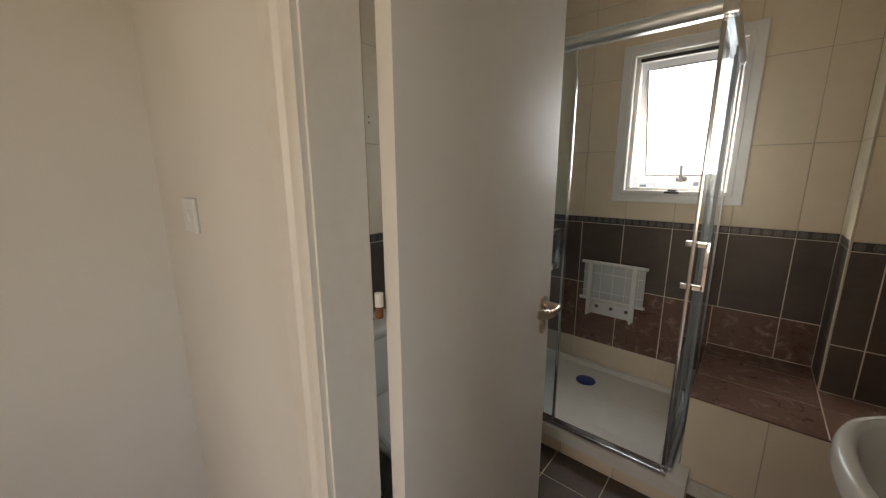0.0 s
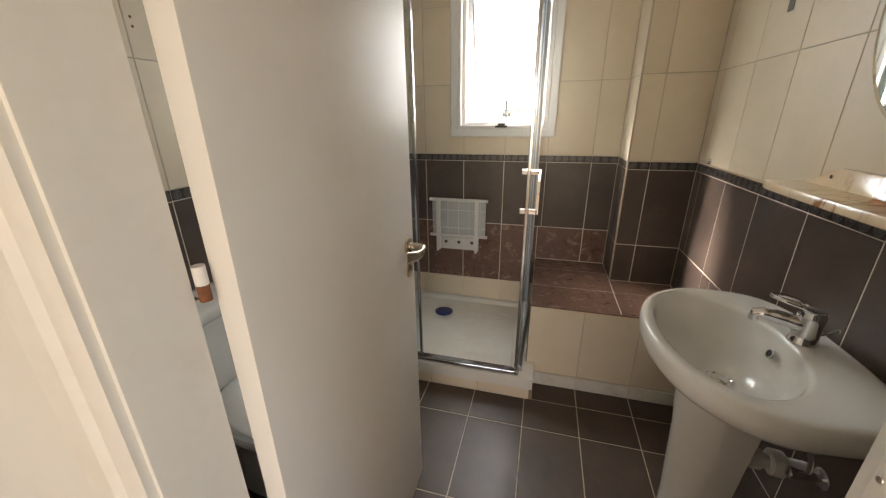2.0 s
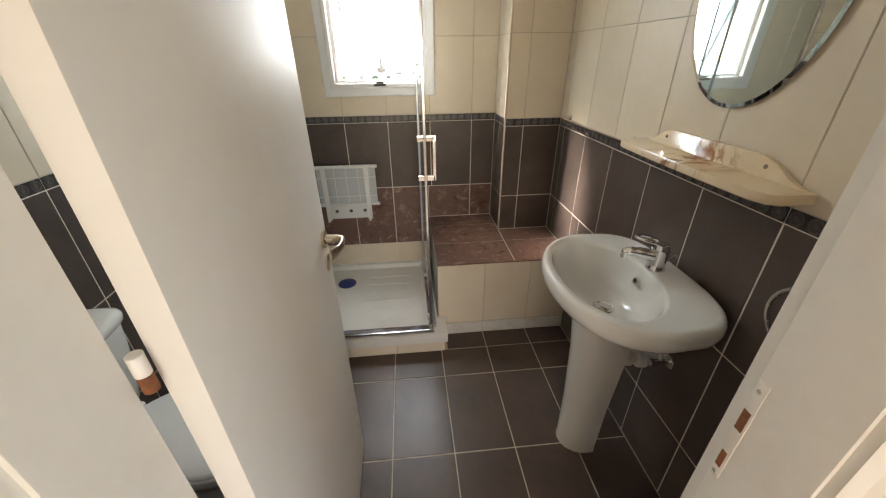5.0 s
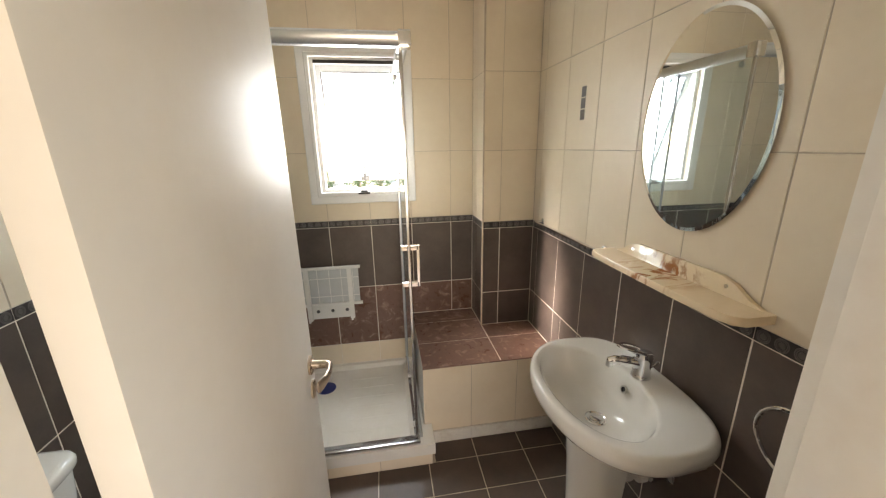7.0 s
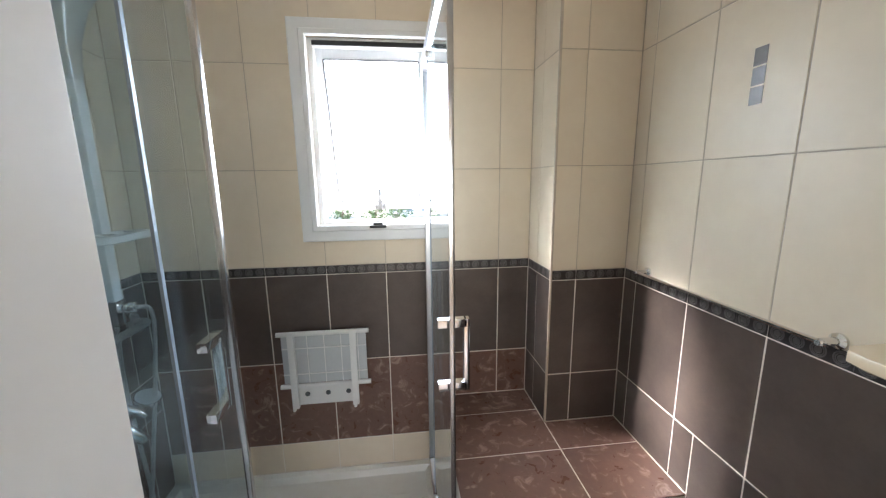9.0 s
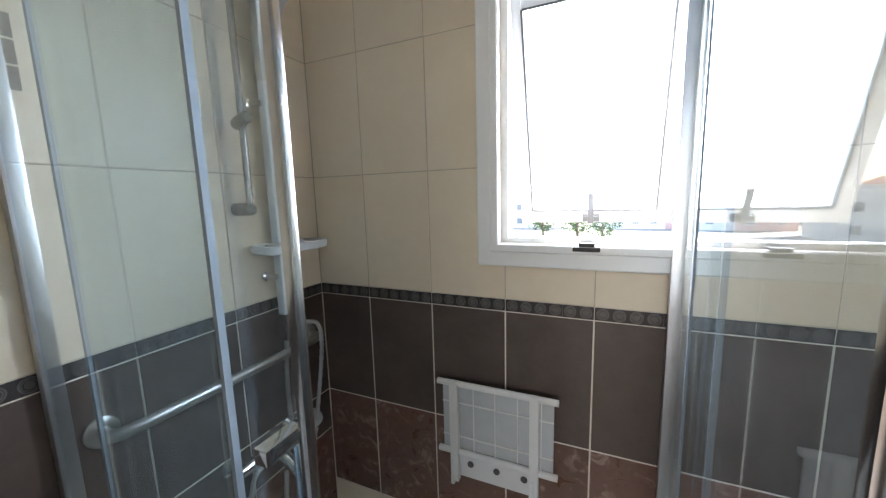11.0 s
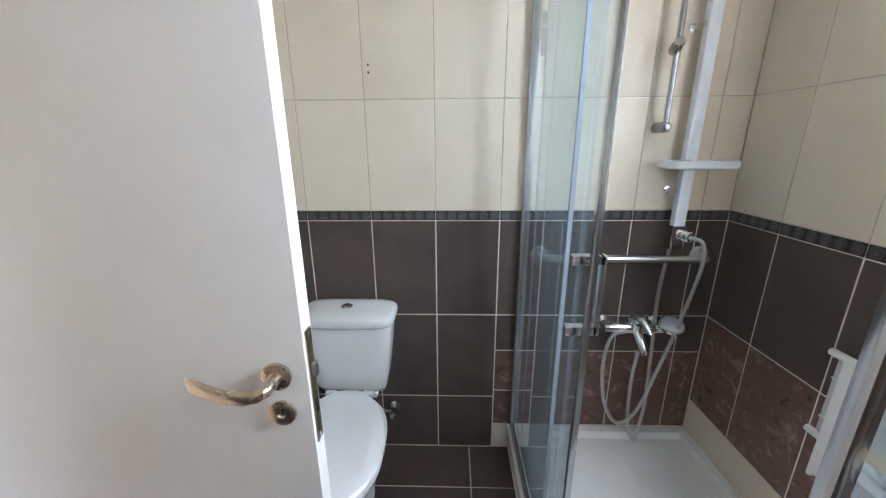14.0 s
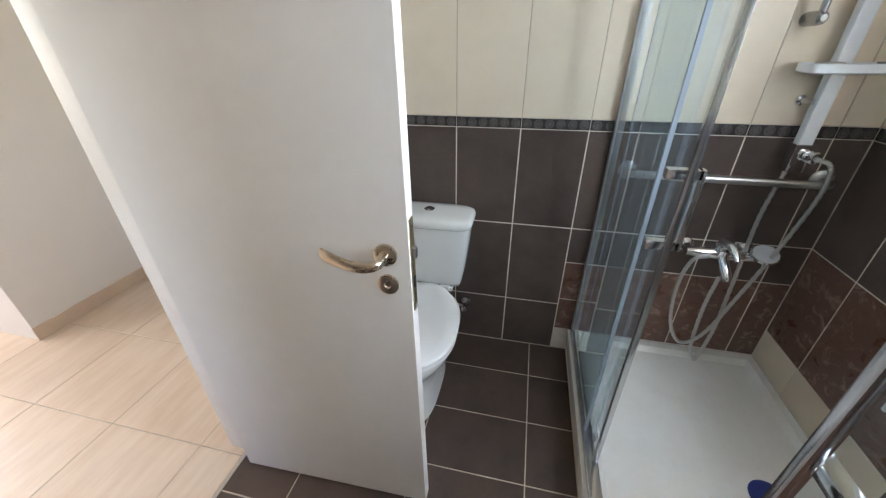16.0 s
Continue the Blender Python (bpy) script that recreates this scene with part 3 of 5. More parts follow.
enclosure = thing("shower_enclosure", (-0.765, -0.775, 0.13), "clear glass corner shower enclosure in satin aluminium, one door slid open", "shower enclosure")
SY, EX = -0.768, -0.768


def top_rail(p0, p1, out):
    """Rounded aluminium head rail; out: the way its bowed face looks."""
    prof = [(-0.020, 1.905), (0.012, 1.905), (0.020, 1.912), (0.027, 1.928), (0.025, 1.945), (0.014, 1.954), (-0.016, 1.955), (-0.020, 1.948)]
    rings = [[(p[0] + out[0] * d, p[1] + out[1] * d, z) for d, z in prof] for p in (p0, p1)]
    return loft(bm_new(), rings)


part("head_rail", top_rail((XW + 0.001, SY), (EX + 0.006, SY), (0, -1)), SATIN, enclosure)
part("head_rail", top_rail((EX, -0.003), (EX, SY + 0.02), (1, 0)), SATIN, enclosure)
part("corner_cap", slab(EX - 0.018, EX + 0.03, SY - 0.03, SY + 0.018, 1.898, 1.958, bevel=0.008), CHROME, enclosure, "chrome corner cap")
part("sill_rail", slab(XW + 0.001, EX + 0.006, SY - 0.022, SY + 0.02, 0.1285, 0.151, bevel=0.004), PROFILE, enclosure)
part("sill_rail", slab(EX - 0.02, EX + 0.022, SY + 0.022, -0.003, 0.1285, 0.151, bevel=0.004), PROFILE, enclosure)
part("wall_profile", slab(XW + 0.001, XW + 0.024, SY - 0.018, SY + 0.018, 0.152, 1.904, bevel=0.004), SATIN, enclosure)
part("wall_profile", slab(EX - 0.018, EX + 0.018, -0.024, -0.001, 0.152, 1.904, bevel=0.004), SATIN, enclosure)


def sheet(name, b, label):
    ob = part(name, slab(*b), SHOWER_GLASS, enclosure, label, smooth=0)
    ob.visible_shadow = False
    return ob


sheet("fixed_panel", (XW + 0.02, -1.385, SY - 0.013, SY - 0.007, 0.15, 1.906), "fixed clear glass panel")
slide_s = sheet("sliding_door", (-1.785, -1.275, SY + 0.006, SY + 0.012, 0.16, 1.906), "sliding glass door pushed open")
sheet("fixed_panel", (EX + 0.007, EX + 0.013, -0.36, -0.02, 0.15, 1.906), "fixed clear glass panel")
slide_e = sheet("sliding_door", (EX - 0.012, EX - 0.006, -0.758, -0.23, 0.16, 1.906), "sliding glass door closed to the corner")
part("edge_strip", slab(-1.390, -1.383, SY - 0.015, SY - 0.005, 0.152, 1.904), SEAL, enclosure)
part("edge_strip", slab(-1.785, -1.775, SY + 0.004, SY + 0.014, 0.16, 1.904), SEAL, slide_s)
part("edge_profile", slab(-1.280, -1.266, SY + 0.001, SY + 0.017, 0.156, 1.904, bevel=0.004), PROFILE, slide_s, "polished magnet profile")
part("edge_profile", slab(EX - 0.016, EX - 0.002, -0.772, -0.757, 0.156, 1.904, bevel=0.004), PROFILE, slide_e, "polished magnet profile")
part("edge_strip", slab(EX + 0.005, EX + 0.015, -0.365, -0.358, 0.152, 1.904), SEAL, enclosure)
part("edge_strip", slab(EX - 0.014, EX - 0.004, -0.238, -0.228, 0.16, 1.904), SEAL, slide_e)


def bar_handle(axis, door_ob):
    """Square D handle through the glass, near the door's leading edge."""
    bm = bm_new()
    if axis == "s":
        x = -1.322
        for z in (0.955, 1.125):
            box(bm, x - 0.011, x + 0.011, SY - 0.022, SY + 0.05, z - 0.011, z + 0.011, 0.002)
        box(bm, x - 0.011, x + 0.011, SY + 0.040, SY + 0.054, 0.944, 1.136, 0.002)
    else:
        y = -0.722
        for z in (0.955, 1.125):
            box(bm, EX - 0.04, EX + 0.034, y - 0.011, y + 0.011, z - 0.011, z + 0.011, 0.002)
        box(bm, EX + 0.026, EX + 0.040, y - 0.011, y + 0.011, 0.944, 1.136, 0.002)
    return part("handle", bm, CHROME, door_ob, "square chrome pull handle")


bar_handle("s", slide_s)
bar_handle("e", slide_e)
for x in (-1.745, -1.345):
    for z in (0.175, 1.885):
        part("roller", lathe((x, SY + 0.0125, z), (0, 1, 0), [(0, 0.014), (0.008, 0.014), (0.012, 0.009)], 14), STEEL, slide_s)
for y in (-0.70, -0.28):
    for z in (0.175, 1.885):
        part("roller", lathe((EX - 0.0125, y, z), (-1, 0, 0), [(0, 0.014), (0.008, 0.014), (0.012, 0.009)], 14), STEEL, slide_e)

# shower column with its soap tray
def ribbed_hose(pts, r=0.0072, pitch=0.0055):
    """A flexible metal hose: a tube whose wall swells and shrinks from rib to rib."""
    line = smooth_path(pts, 14)
    out, gone = [line[0]], 0.0
    for a, b in zip(line, line[1:]):
        gone += (b - a).length
        if gone >= pitch / 2:
            out.append(b)
            gone = 0.0
    return tube(bm_new(), out, [r + (0.0009 if k % 2 else -0.0009) for k in range(len(out))], 10)


riser = thing("shower_column", (XW, -0.215, 1.0), "grey plastic shower column with overhead shower and soap tray", "shower column")
cy = -0.215
bm = bm_new()
path = [(XW + 0.045, cy, 1.075), (XW + 0.045, cy, 1.5), (XW + 0.045, cy, 1.80), (XW + 0.052, cy, 1.92), (XW + 0.075, cy, 2.02), (XW + 0.12, cy, 2.10), (XW + 0.19, cy, 2.15), (XW + 0.28, cy, 2.17)]
wide = [0.0205, 0.0205, 0.021, 0.031, 0.048, 0.07, 0.085, 0.09]
thick = [0.016, 0.016, 0.016, 0.017, 0.018, 0.018, 0.016, 0.012]
rings = []
for i, p in enumerate(path):
    a, b = Vector(path[max(i - 1, 0)]), Vector(path[min(i + 1, len(path) - 1)])
    d = (b - a).normalized()
    nrm = Vector((d.z, 0, -d.x))
    rings.append([Vector(p) + Vector((0, 1, 0)) * wide[i] * sq(t, 9) + nrm * thick[i] * sq(t - math.pi / 2, 9) for t in (2 * math.pi * k / 28 for k in range(28))])
part("body", loft(bm, rings[:3]), GREY_PLASTIC, riser, smooth=30)
part("head", loft(bm_new(), rings[2:]), SATIN, riser, "curved satin metal head", smooth=30)
part("overhead_rose", lathe((XW + 0.25, cy, 2.158), (0, 0, -1), [(0, 0.08), (0.008, 0.08), (0.012, 0.07)], 28), CHROME, riser)
part("diverter", slab(XW + 0.022, XW + 0.066, cy - 0.026, cy + 0.026, 0.985, 1.0745, bevel=0.004), CHROME, riser, "chrome diverter block")
part("diverter_knob", lathe((XW + 0.066, cy + 0.012, 1.04), (1, 0.25, 0), [(0, 0.014), (0.012, 0.02), (0.032, 0.02), (0.036, 0.016)], 20), CHROME, riser)
dish = bm_new()
dout = [(XW + 0.075 + 0.062 * sq(t, 5), cy + 0.015 + 0.118 * sq(t - math.pi / 2, 5)) for t in (2 * math.pi * k / 32 for k in range(32))]
din = [(XW + 0.075 + 0.054 * sq(t, 5), cy + 0.015 + 0.110 * sq(t - math.pi / 2, 5)) for t in (2 * math.pi * k / 32 for k in range(32))]
loft(dish, [[(x, y, 1.282) for x, y in din], [(x, y, 1.286) for x, y in dout], [(x, y, 1.308) for x, y in dout], [(x, y, 1.308) for x, y in din], [(x, y, 1.29) for x, y in din]])
part("soap_tray", dish, GREY_PLASTIC, riser, "pale grey oblong soap tray", smooth=50)
for y in (cy - 0.05, cy + 0.1):
    part("cup_rim", tube(bm_new(), [(XW + 0.085 + 0.03 * math.cos(t), y + 0.03 * math.sin(t), 1.309) for t in (2 * math.pi * k / 20 for k in range(21))], 0.003, 6), STEEL, riser)
for z in (1.20, 1.735):
    part("wall_bracket", lathe((XW, cy - 0.035, z), (1, 0.25, 0), [(0, 0.016), (0.006, 0.016), (0.01, 0.009), (0.05, 0.009)], 14), CHROME, riser)
tagged(part("shower_hose", ribbed_hose([(XW + 0.05, cy - 0.015, 0.99), (XW + 0.052, cy - 0.03, 0.8), (XW + 0.055, cy - 0.02, 0.55), (XW + 0.07, cy - 0.02, 0.30), (XW + 0.085, cy - 0.045, 0.145), (XW + 0.08, cy - 0.055, 0.135), (XW + 0.065, cy - 0.075, 0.2), (XW + 0.06, cy - 0.085, 0.4), (XW + 0.075, cy - 0.085, 0.56)], 0.0072), STEEL, riser, "flexible metal feed hose"))
part("shower_hose", ribbed_hose([(XW + 0.10, cy + 0.02, 1.04), (XW + 0.115, cy + 0.06, 1.02), (XW + 0.11, cy + 0.075, 0.93), (XW + 0.10, cy + 0.045, 0.72), (XW + 0.09, cy + 0.0, 0.5), (XW + 0.085, cy - 0.06, 0.28), (XW + 0.08, cy - 0.13, 0.215), (XW + 0.075, cy - 0.19, 0.31), (XW + 0.07, cy - 0.215, 0.48), (XW + 0.075, cy - 0.20, 0.62), (XW + 0.085, cy - 0.15, 0.655)], 0.0072), STEEL, riser, "flexible metal hand shower hose")

bar = thing("slide_bar", (XW, -0.322, 1.42), "chrome shower slide bar with a holder on the tiled wall", "slide bar")
part("bar", rod((XW + 0.06, -0.322, 1.415), (XW + 0.06, -0.322, 2.02), 0.0095), BAR_STEEL, bar)
for z in (1.42, 2.015):
    part("end_mount", lathe((XW, -0.322, z), (1, 0, 0), [(0, 0.019), (0.05, 0.019), (0.066, 0.017), (0.076, 0.008)]), BAR_STEEL, bar)
part("holder", lathe((XW + 0.03, -0.318, 1.66), (1, -0.35, 0.1), [(0, 0.014), (0.012, 0.018), (0.045, 0.018), (0.06, 0.013), (0.085, 0.016), (0.09, 0.012)]), BAR_STEEL, bar)

mixer = thing("shower_mixer", (XW, -0.31, 0.655), "chrome bath mixer tap with hand shower on the shower wall", "mixer tap")
for y in (-0.425, -0.215):
    part("wall_flange", lathe((XW, y, 0.655), (1, 0, 0), [(0, 0.032), (0.006, 0.032), (0.02, 0.018), (0.045, 0.014)]), CHROME, mixer)
part("body", tube(bm_new(), [(XW + 0.055, y, 0.655) for y in (-0.44, -0.40, -0.33, -0.30, -0.24, -0.2)], [0.017, 0.021, 0.024, 0.026, 0.021, 0.017], 18), CHROME, mixer)
part("spout", tube(bm_new(), smooth_path([(XW + 0.06, -0.315, 0.65), (XW + 0.085, -0.31, 0.625), (XW + 0.115, -0.302, 0.592), (XW + 0.122, -0.30, 0.575)], 4), [0.023, 0.022, 0.021, 0.02, 0.02, 0.019, 0.019, 0.018, 0.018, 0.017, 0.017, 0.016, 0.016], 16), CHROME, mixer)
part("lever", tube(bm_new(), [(XW + 0.056, -0.318, 0.66), (XW + 0.06, -0.318, 0.685), (XW + 0.066, -0.318, 0.702), (XW + 0.095, -0.312, 0.708), (XW + 0.128, -0.306, 0.69), (XW + 0.145, -0.303, 0.672)], [0.030, 0.031, 0.027, 0.017, 0.012, 0.008], 18), CHROME, mixer)
hand = thing("hand_shower", (XW + 0.1, -0.19, 0.655), "chrome hand shower head with a pale spray face", "hand shower")
part("head", lathe((XW + 0.07, -0.185, 0.66), (0.42, -0.12, 0.9), [(0, 0.012), (0.006, 0.04), (0.018, 0.046), (0.026, 0.044)], 26), CHROME, hand)
part("spray_face", lathe((XW + 0.0808, -0.1881, 0.6832), (0.42, -0.12, 0.9), [(0, 0.041), (0.003, 0.038)], 24), MESH_SEAT, hand, "pale grey spray face")
part("grip", tube(bm_new(), [(XW + 0.068, -0.20, 0.655), (XW + 0.065, -0.245, 0.648), (XW + 0.065, -0.27, 0.645)], [0.013, 0.011, 0.01], 12), CHROME, hand)

grab = thing("grab_rail", (XW, -0.4, 0.945), "brushed steel grab rail on the shower wall", "grab rail")
part("rail", tube(bm_new(), smooth_path([(XW + 0.004, -0.70, 0.948), (XW + 0.04, -0.70, 0.948), (XW + 0.058, -0.675, 0.948), (XW + 0.06, -0.55, 0.947), (XW + 0.06, -0.25, 0.945), (XW + 0.058, -0.11, 0.944), (XW + 0.04, -0.087, 0.944), (XW + 0.004, -0.087, 0.944)], 5), 0.0145, 14), STEEL, grab)
for y in (-0.70, -0.087):
    part("rose", lathe((XW, y, 0.946), (1, 0, 0), [(0, 0.035), (0.006, 0.035), (0.012, 0.026), (0.012, 0.016)], 22), STEEL, grab)

seat = thing("shower_chair", (-1.24, 0, 0.49), "white folding shower seat folded up against the tiles", "shower chair")
part("back_panel", slab(-1.42, -1.06, -0.034, -0.028, 0.60, 0.822, bevel=0.001), MESH_SEAT, seat, "grey seat panel")
for z in (0.835, 0.592):
    part("cross_bar", rod((-1.434, -0.042, z), (-1.046, -0.042, z), 0.0105, seg=12), PLASTIC, seat)
for x in (-1.375, -1.115):
    part("side_arm", slab(x - 0.014, x + 0.014, -0.058, -0.036, 0.49, 0.845, bevel=0.004), PLASTIC, seat)
for k in range(5):
    x = -1.42 + 0.36 * (k + 0.5) / 5
    part("rib", slab(x - 0.0015, x + 0.0015, -0.039, -0.034, 0.60, 0.83), PLASTIC, seat)
for z in (0.645, 0.765):
    part("rib", slab(-1.42, -1.06, -0.0385, -0.0345, z - 0.002, z + 0.002), PLASTIC, seat)
mount = part("mounting_plate", slab(-1.388, -1.112, -0.022, -0.001, 0.487, 0.572, bevel=0.003), PLASTIC, seat)
for x in (-1.33, -1.24, -1.15):
    part("bolt", lathe((x, -0.022, 0.54), (0, -1, 0), [(0, 0.011), (0.003, 0.011), (0.008, 0.007)], 12), DARK_GREY, mount)
for x in (-1.382, -1.118):
    part("hinge_lug", slab(x - 0.006, x + 0.006, -0.06, -0.0225, 0.478, 0.57, bevel=0.004), PLASTIC, mount)

# ---------------------------------------------------------------- basin
basin = thing("washbasin", (-0.2, -1.362, 0), "white ceramic pedestal washbasin against the brown tiles", "washbasin")
BCY = -1.362


def basin_ring(scale, z, shift=0.0, keep_back=True, n=56):
    """The basin's outline, a rounded triangle with its broad side to the wall."""
    out = []
    for k in range(n):
        t = 2 * math.pi * k / n
        c, s = math.cos(t), math.sin(t)
        fx = (0.224 if c < 0 else 0.205) * math.copysign(abs(c) ** (0.96 if c < 0 else 0.42), c)
        fy = 0.296 * math.copysign(abs(s) ** (0.92 if c < 0 else 0.6), s)
        if c > 0:
            fy *= 1 - 0.15 * c
        x, y = -0.208 + shift + scale * fx, BCY - 0.015 + scale * fy
        out.append((min(x, -0.002), y, z))
    return out


def bowl_ring(a, b, z, cx=-0.26, n=56):
    out = []
    for k in range(n):
        t = 2 * math.pi * k / n
        c, s = math.cos(t), math.sin(t)
        out.append((cx + a * (1.0 if c < 0 else 1.12) * c, BCY + b * math.copysign(abs(s) ** 0.9, s) * (1.0 if c < 0 else 1 - 0.06 * c), z))
    return out


rings = [basin_ring(0.34, 0.65), basin_ring(0.55, 0.69), basin_ring(0.78, 0.73), basin_ring(0.93, 0.757), basin_ring(0.985, 0.776), basin_ring(1.0, 0.795),
         basin_ring(0.995, 0.812), basin_ring(0.98, 0.822), basin_ring(0.95, 0.8265), basin_ring(0.92, 0.826),
         bowl_ring(0.141, 0.242, 0.8235), bowl_ring(0.135, 0.234, 0.819), bowl_ring(0.131, 0.229, 0.81), bowl_ring(0.127, 0.223, 0.79), bowl_ring(0.118, 0.208, 0.755),
         bowl_ring(0.100, 0.172, 0.717, -0.252), bowl_ring(0.07, 0.11, 0.69, -0.24), bowl_ring(0.035, 0.04, 0.677, -0.225), bowl_ring(0.01, 0.01, 0.675, -0.223)]
bowl = part("bowl", loft(bm_new(), rings), CERAMIC, basin, smooth=60)
part("waste", lathe((-0.223, BCY + 0.008, 0.675), (0, 0, 1), [(0, 0.034), (0.005, 0.034), (0.007, 0.03), (0.004, 0.026), (0.004, 0.02), (0.009, 0.019), (0.010, 0.012)], 26), CHROME, basin, "chrome pop-up waste")
part("overflow", lathe((-0.1315, BCY + 0.008, 0.777), (-0.93, 0, 0.3), [(0, 0.013), (0.005, 0.013), (0.006, 0.009), (0.002, 0.009)], 18), STEEL, basin, "chrome overflow ring")
# black disc in place of the shade inside the overflow
part("overflow_hole", lathe((-0.134, BCY + 0.008, 0.778), (-0.93, 0, 0.3), [(0, 0.0085), (0.002, 0.0085)], 14), DARK, basin)
ped = []
for z, hw, x0, x1 in ((0.0, 0.078, -0.287, -0.165), (0.03, 0.076, -0.285, -0.165), (0.25, 0.078, -0.288, -0.16), (0.5, 0.088, -0.30, -0.15), (0.60, 0.094, -0.31, -0.146), (0.667, 0.098, -0.315, -0.143)):
    ped.append([(x1 + 0.0, BCY + 0.010 - hw, z)] + [((x0 + 0.09) - 0.09 * math.sin(math.pi * k / 16), BCY + 0.010 - hw * math.cos(math.pi * k / 16), z) for k in range(17)] + [(x1, BCY + 0.010 + hw, z)])
part("pedestal", loft(bm_new(), ped), CERAMIC, basin, smooth=60)

tap = thing("basin_tap", (-0.082, BCY + 0.006, 0.824), "chrome single-lever mixer tap on the washbasin", "tap")
tx, ty = -0.082, BCY + 0.006


def tp(u, v, z):
    """A place on the tap: u along its spout, v across it, z up."""
    return (tx - 0.965 * u + 0.262 * v, ty + 0.262 * u + 0.965 * v, z)


part("body", lathe((tx, ty, 0.8235), (0.03, 0, 1), [(0, 0.030), (0.004, 0.030), (0.009, 0.0275), (0.03, 0.0255), (0.05, 0.0255), (0.062, 0.027), (0.074, 0.0275), (0.086, 0.023), (0.091, 0.013)], 28), CHROME, tap)
part("spout", tube(bm_new(), smooth_path([tp(0.0, 0, 0.866), tp(0.035, 0, 0.872), tp(0.07, 0, 0.877), tp(0.092, 0, 0.878), tp(0.104, 0, 0.873)], 4), [0.020] * 4 + [0.0175] * 4 + [0.0145] * 4 + [0.0125] * 5, 16), CHROME, tap)
part("aerator", lathe(tp(0.1, 0, 0.877), (-0.1, 0.03, -1), [(0, 0.0105), (0.012, 0.0115), (0.02, 0.0108)], 16), CHROME, tap)
part("lever", tube(bm_new(), smooth_path([tp(-0.008, -0.014, 0.904), tp(0.02, -0.021, 0.918), tp(0.06, -0.018, 0.928), tp(0.08, 0, 0.930), tp(0.06, 0.018, 0.928), tp(0.02, 0.021, 0.918), tp(-0.008, 0.014, 0.904)], 5), 0.0048, 10), CHROME, tap, "chrome loop lever")
part("lift_rod", tube(bm_new(), [(tx + 0.02, ty + 0.004, 0.838), (tx + 0.055, ty + 0.012, 0.846), (tx + 0.07, ty + 0.016, 0.852), (tx + 0.074, ty + 0.018, 0.854)], [0.003, 0.003, 0.006, 0.005], 10), CHROME, tap)

trap = thing("waste_trap", (-0.06, -1.40, 0.45), "white plastic waste pipe behind the pedestal", "waste pipe")
part("pipe", tube(bm_new(), [(-0.002, -1.40, 0.475), (-0.06, -1.395, 0.475), (-0.13, -1.39, 0.475)], 0.02, 16), PLASTIC, trap)
part("nut", lathe((-0.05, -1.397, 0.475), (-1, 0.1, 0), [(0, 0.03), (0.004, 0.034), (0.03, 0.034), (0.034, 0.028)], 14), PLASTIC, trap)
part("nut", lathe((-0.10, -1.392, 0.475), (-1, 0.1, 0), [(0, 0.026), (0.004, 0.028), (0.025, 0.028)], 14), PLASTIC, trap)


def stop_valve(name, at, axis, label):
    """Small chrome angle valve on a wall."""
    v = thing(name, at, label, "stop valve")
    a, d = Vector(at), Vector(axis)
    part("rose", lathe(a, d, [(0, 0.026), (0.004, 0.026), (0.008, 0.016)], 18), CHROME, v)
    part("body", tube(bm_new(), [a + d * 0.006, a + d * 0.03, a + d * 0.055], [0.009, 0.011, 0.012], 12), CHROME, v)
    part("knob", lathe(a + d * 0.052, d, [(0, 0.008), (0.004, 0.014), (0.018, 0.014), (0.02, 0.011)], 10), CHROME, v)
    return v


sv = stop_valve("stop_valve", (-0.002, -1.45, 0.505), (-1, 0, 0), "chrome angle valve under the washbasin")
part("supply_pipe", tube(bm_new(), smooth_path([(-0.035, -1.45, 0.507), (-0.037, -1.447, 0.55), (-0.05, -1.43, 0.61), (-0.06, -1.42, 0.67)], 5), 0.006, 8), STEEL, sv)
sv2 = stop_valve("stop_valve", (XW + 0.001, -1.312, 0.222), (1, 0, 0), "chrome angle valve beside the toilet")
part("supply_pipe", tube(bm_new(), smooth_path([(XW + 0.035, -1.316, 0.222), (XW + 0.037, -1.35, 0.224), (XW + 0.04, -1.40, 0.25), (XW + 0.045, -1.42, 0.33)], 5), 0.006, 8), STEEL, sv2)

# mirror, shelf, towel rail and ring on the basin wall
mirror = thing("mirror", (0, -1.337, 1.3), "frameless oval wall mirror above the basin shelf", "mirror")
mc = (-1.337, 1.592)
part("backing", loft(bm_new(), [[(-x, mc[0] + 0.213 * math.cos(t), mc[1] + 0.288 * math.sin(t)) for t in (2 * math.pi * k / 72 for k in range(72))] for x in (0.001, 0.006)]), DARK, mirror)
part("glass", loft(bm_new(), [[(-x, mc[0] + (0.217 - s) * math.cos(t), mc[1] + (0.292 - s) * math.sin(t)) for t in (2 * math.pi * k / 72 for k in range(72))] for x, s in ((0.0065, 0.0), (0.0078, 0.0), (0.0092, 0.010))]), MIRROR, mirror, smooth=0)

shelf = thing("wall_shelf", (0, -1.34, 1.15), "cream onyx-look resin shelf with rust-brown veins", "shelf")
prof_y = [(-1.045, 0.088), (-1.058, 0.108), (-1.09, 0.117), (-1.2, 0.121), (-1.34, 0.122), (-1.48, 0.121), (-1.59, 0.116), (-1.625, 0.104), (-1.64, 0.08)]
edge = [(0.0 - 0.002, prof_y[0][0])] + [(-d, y) for y, d in prof_y] + [(-0.002, prof_y[-1][0])]
sh = loft(bm_new(), [[(x * 0.97, y, 1.144) for x, y in edge], [(x, y, 1.147) for x, y in edge], [(x, y, 1.164) for x, y in edge], [(x * 0.985, y, 1.167) for x, y in edge]])
part("board", sh, ONYX, shelf, smooth=40)
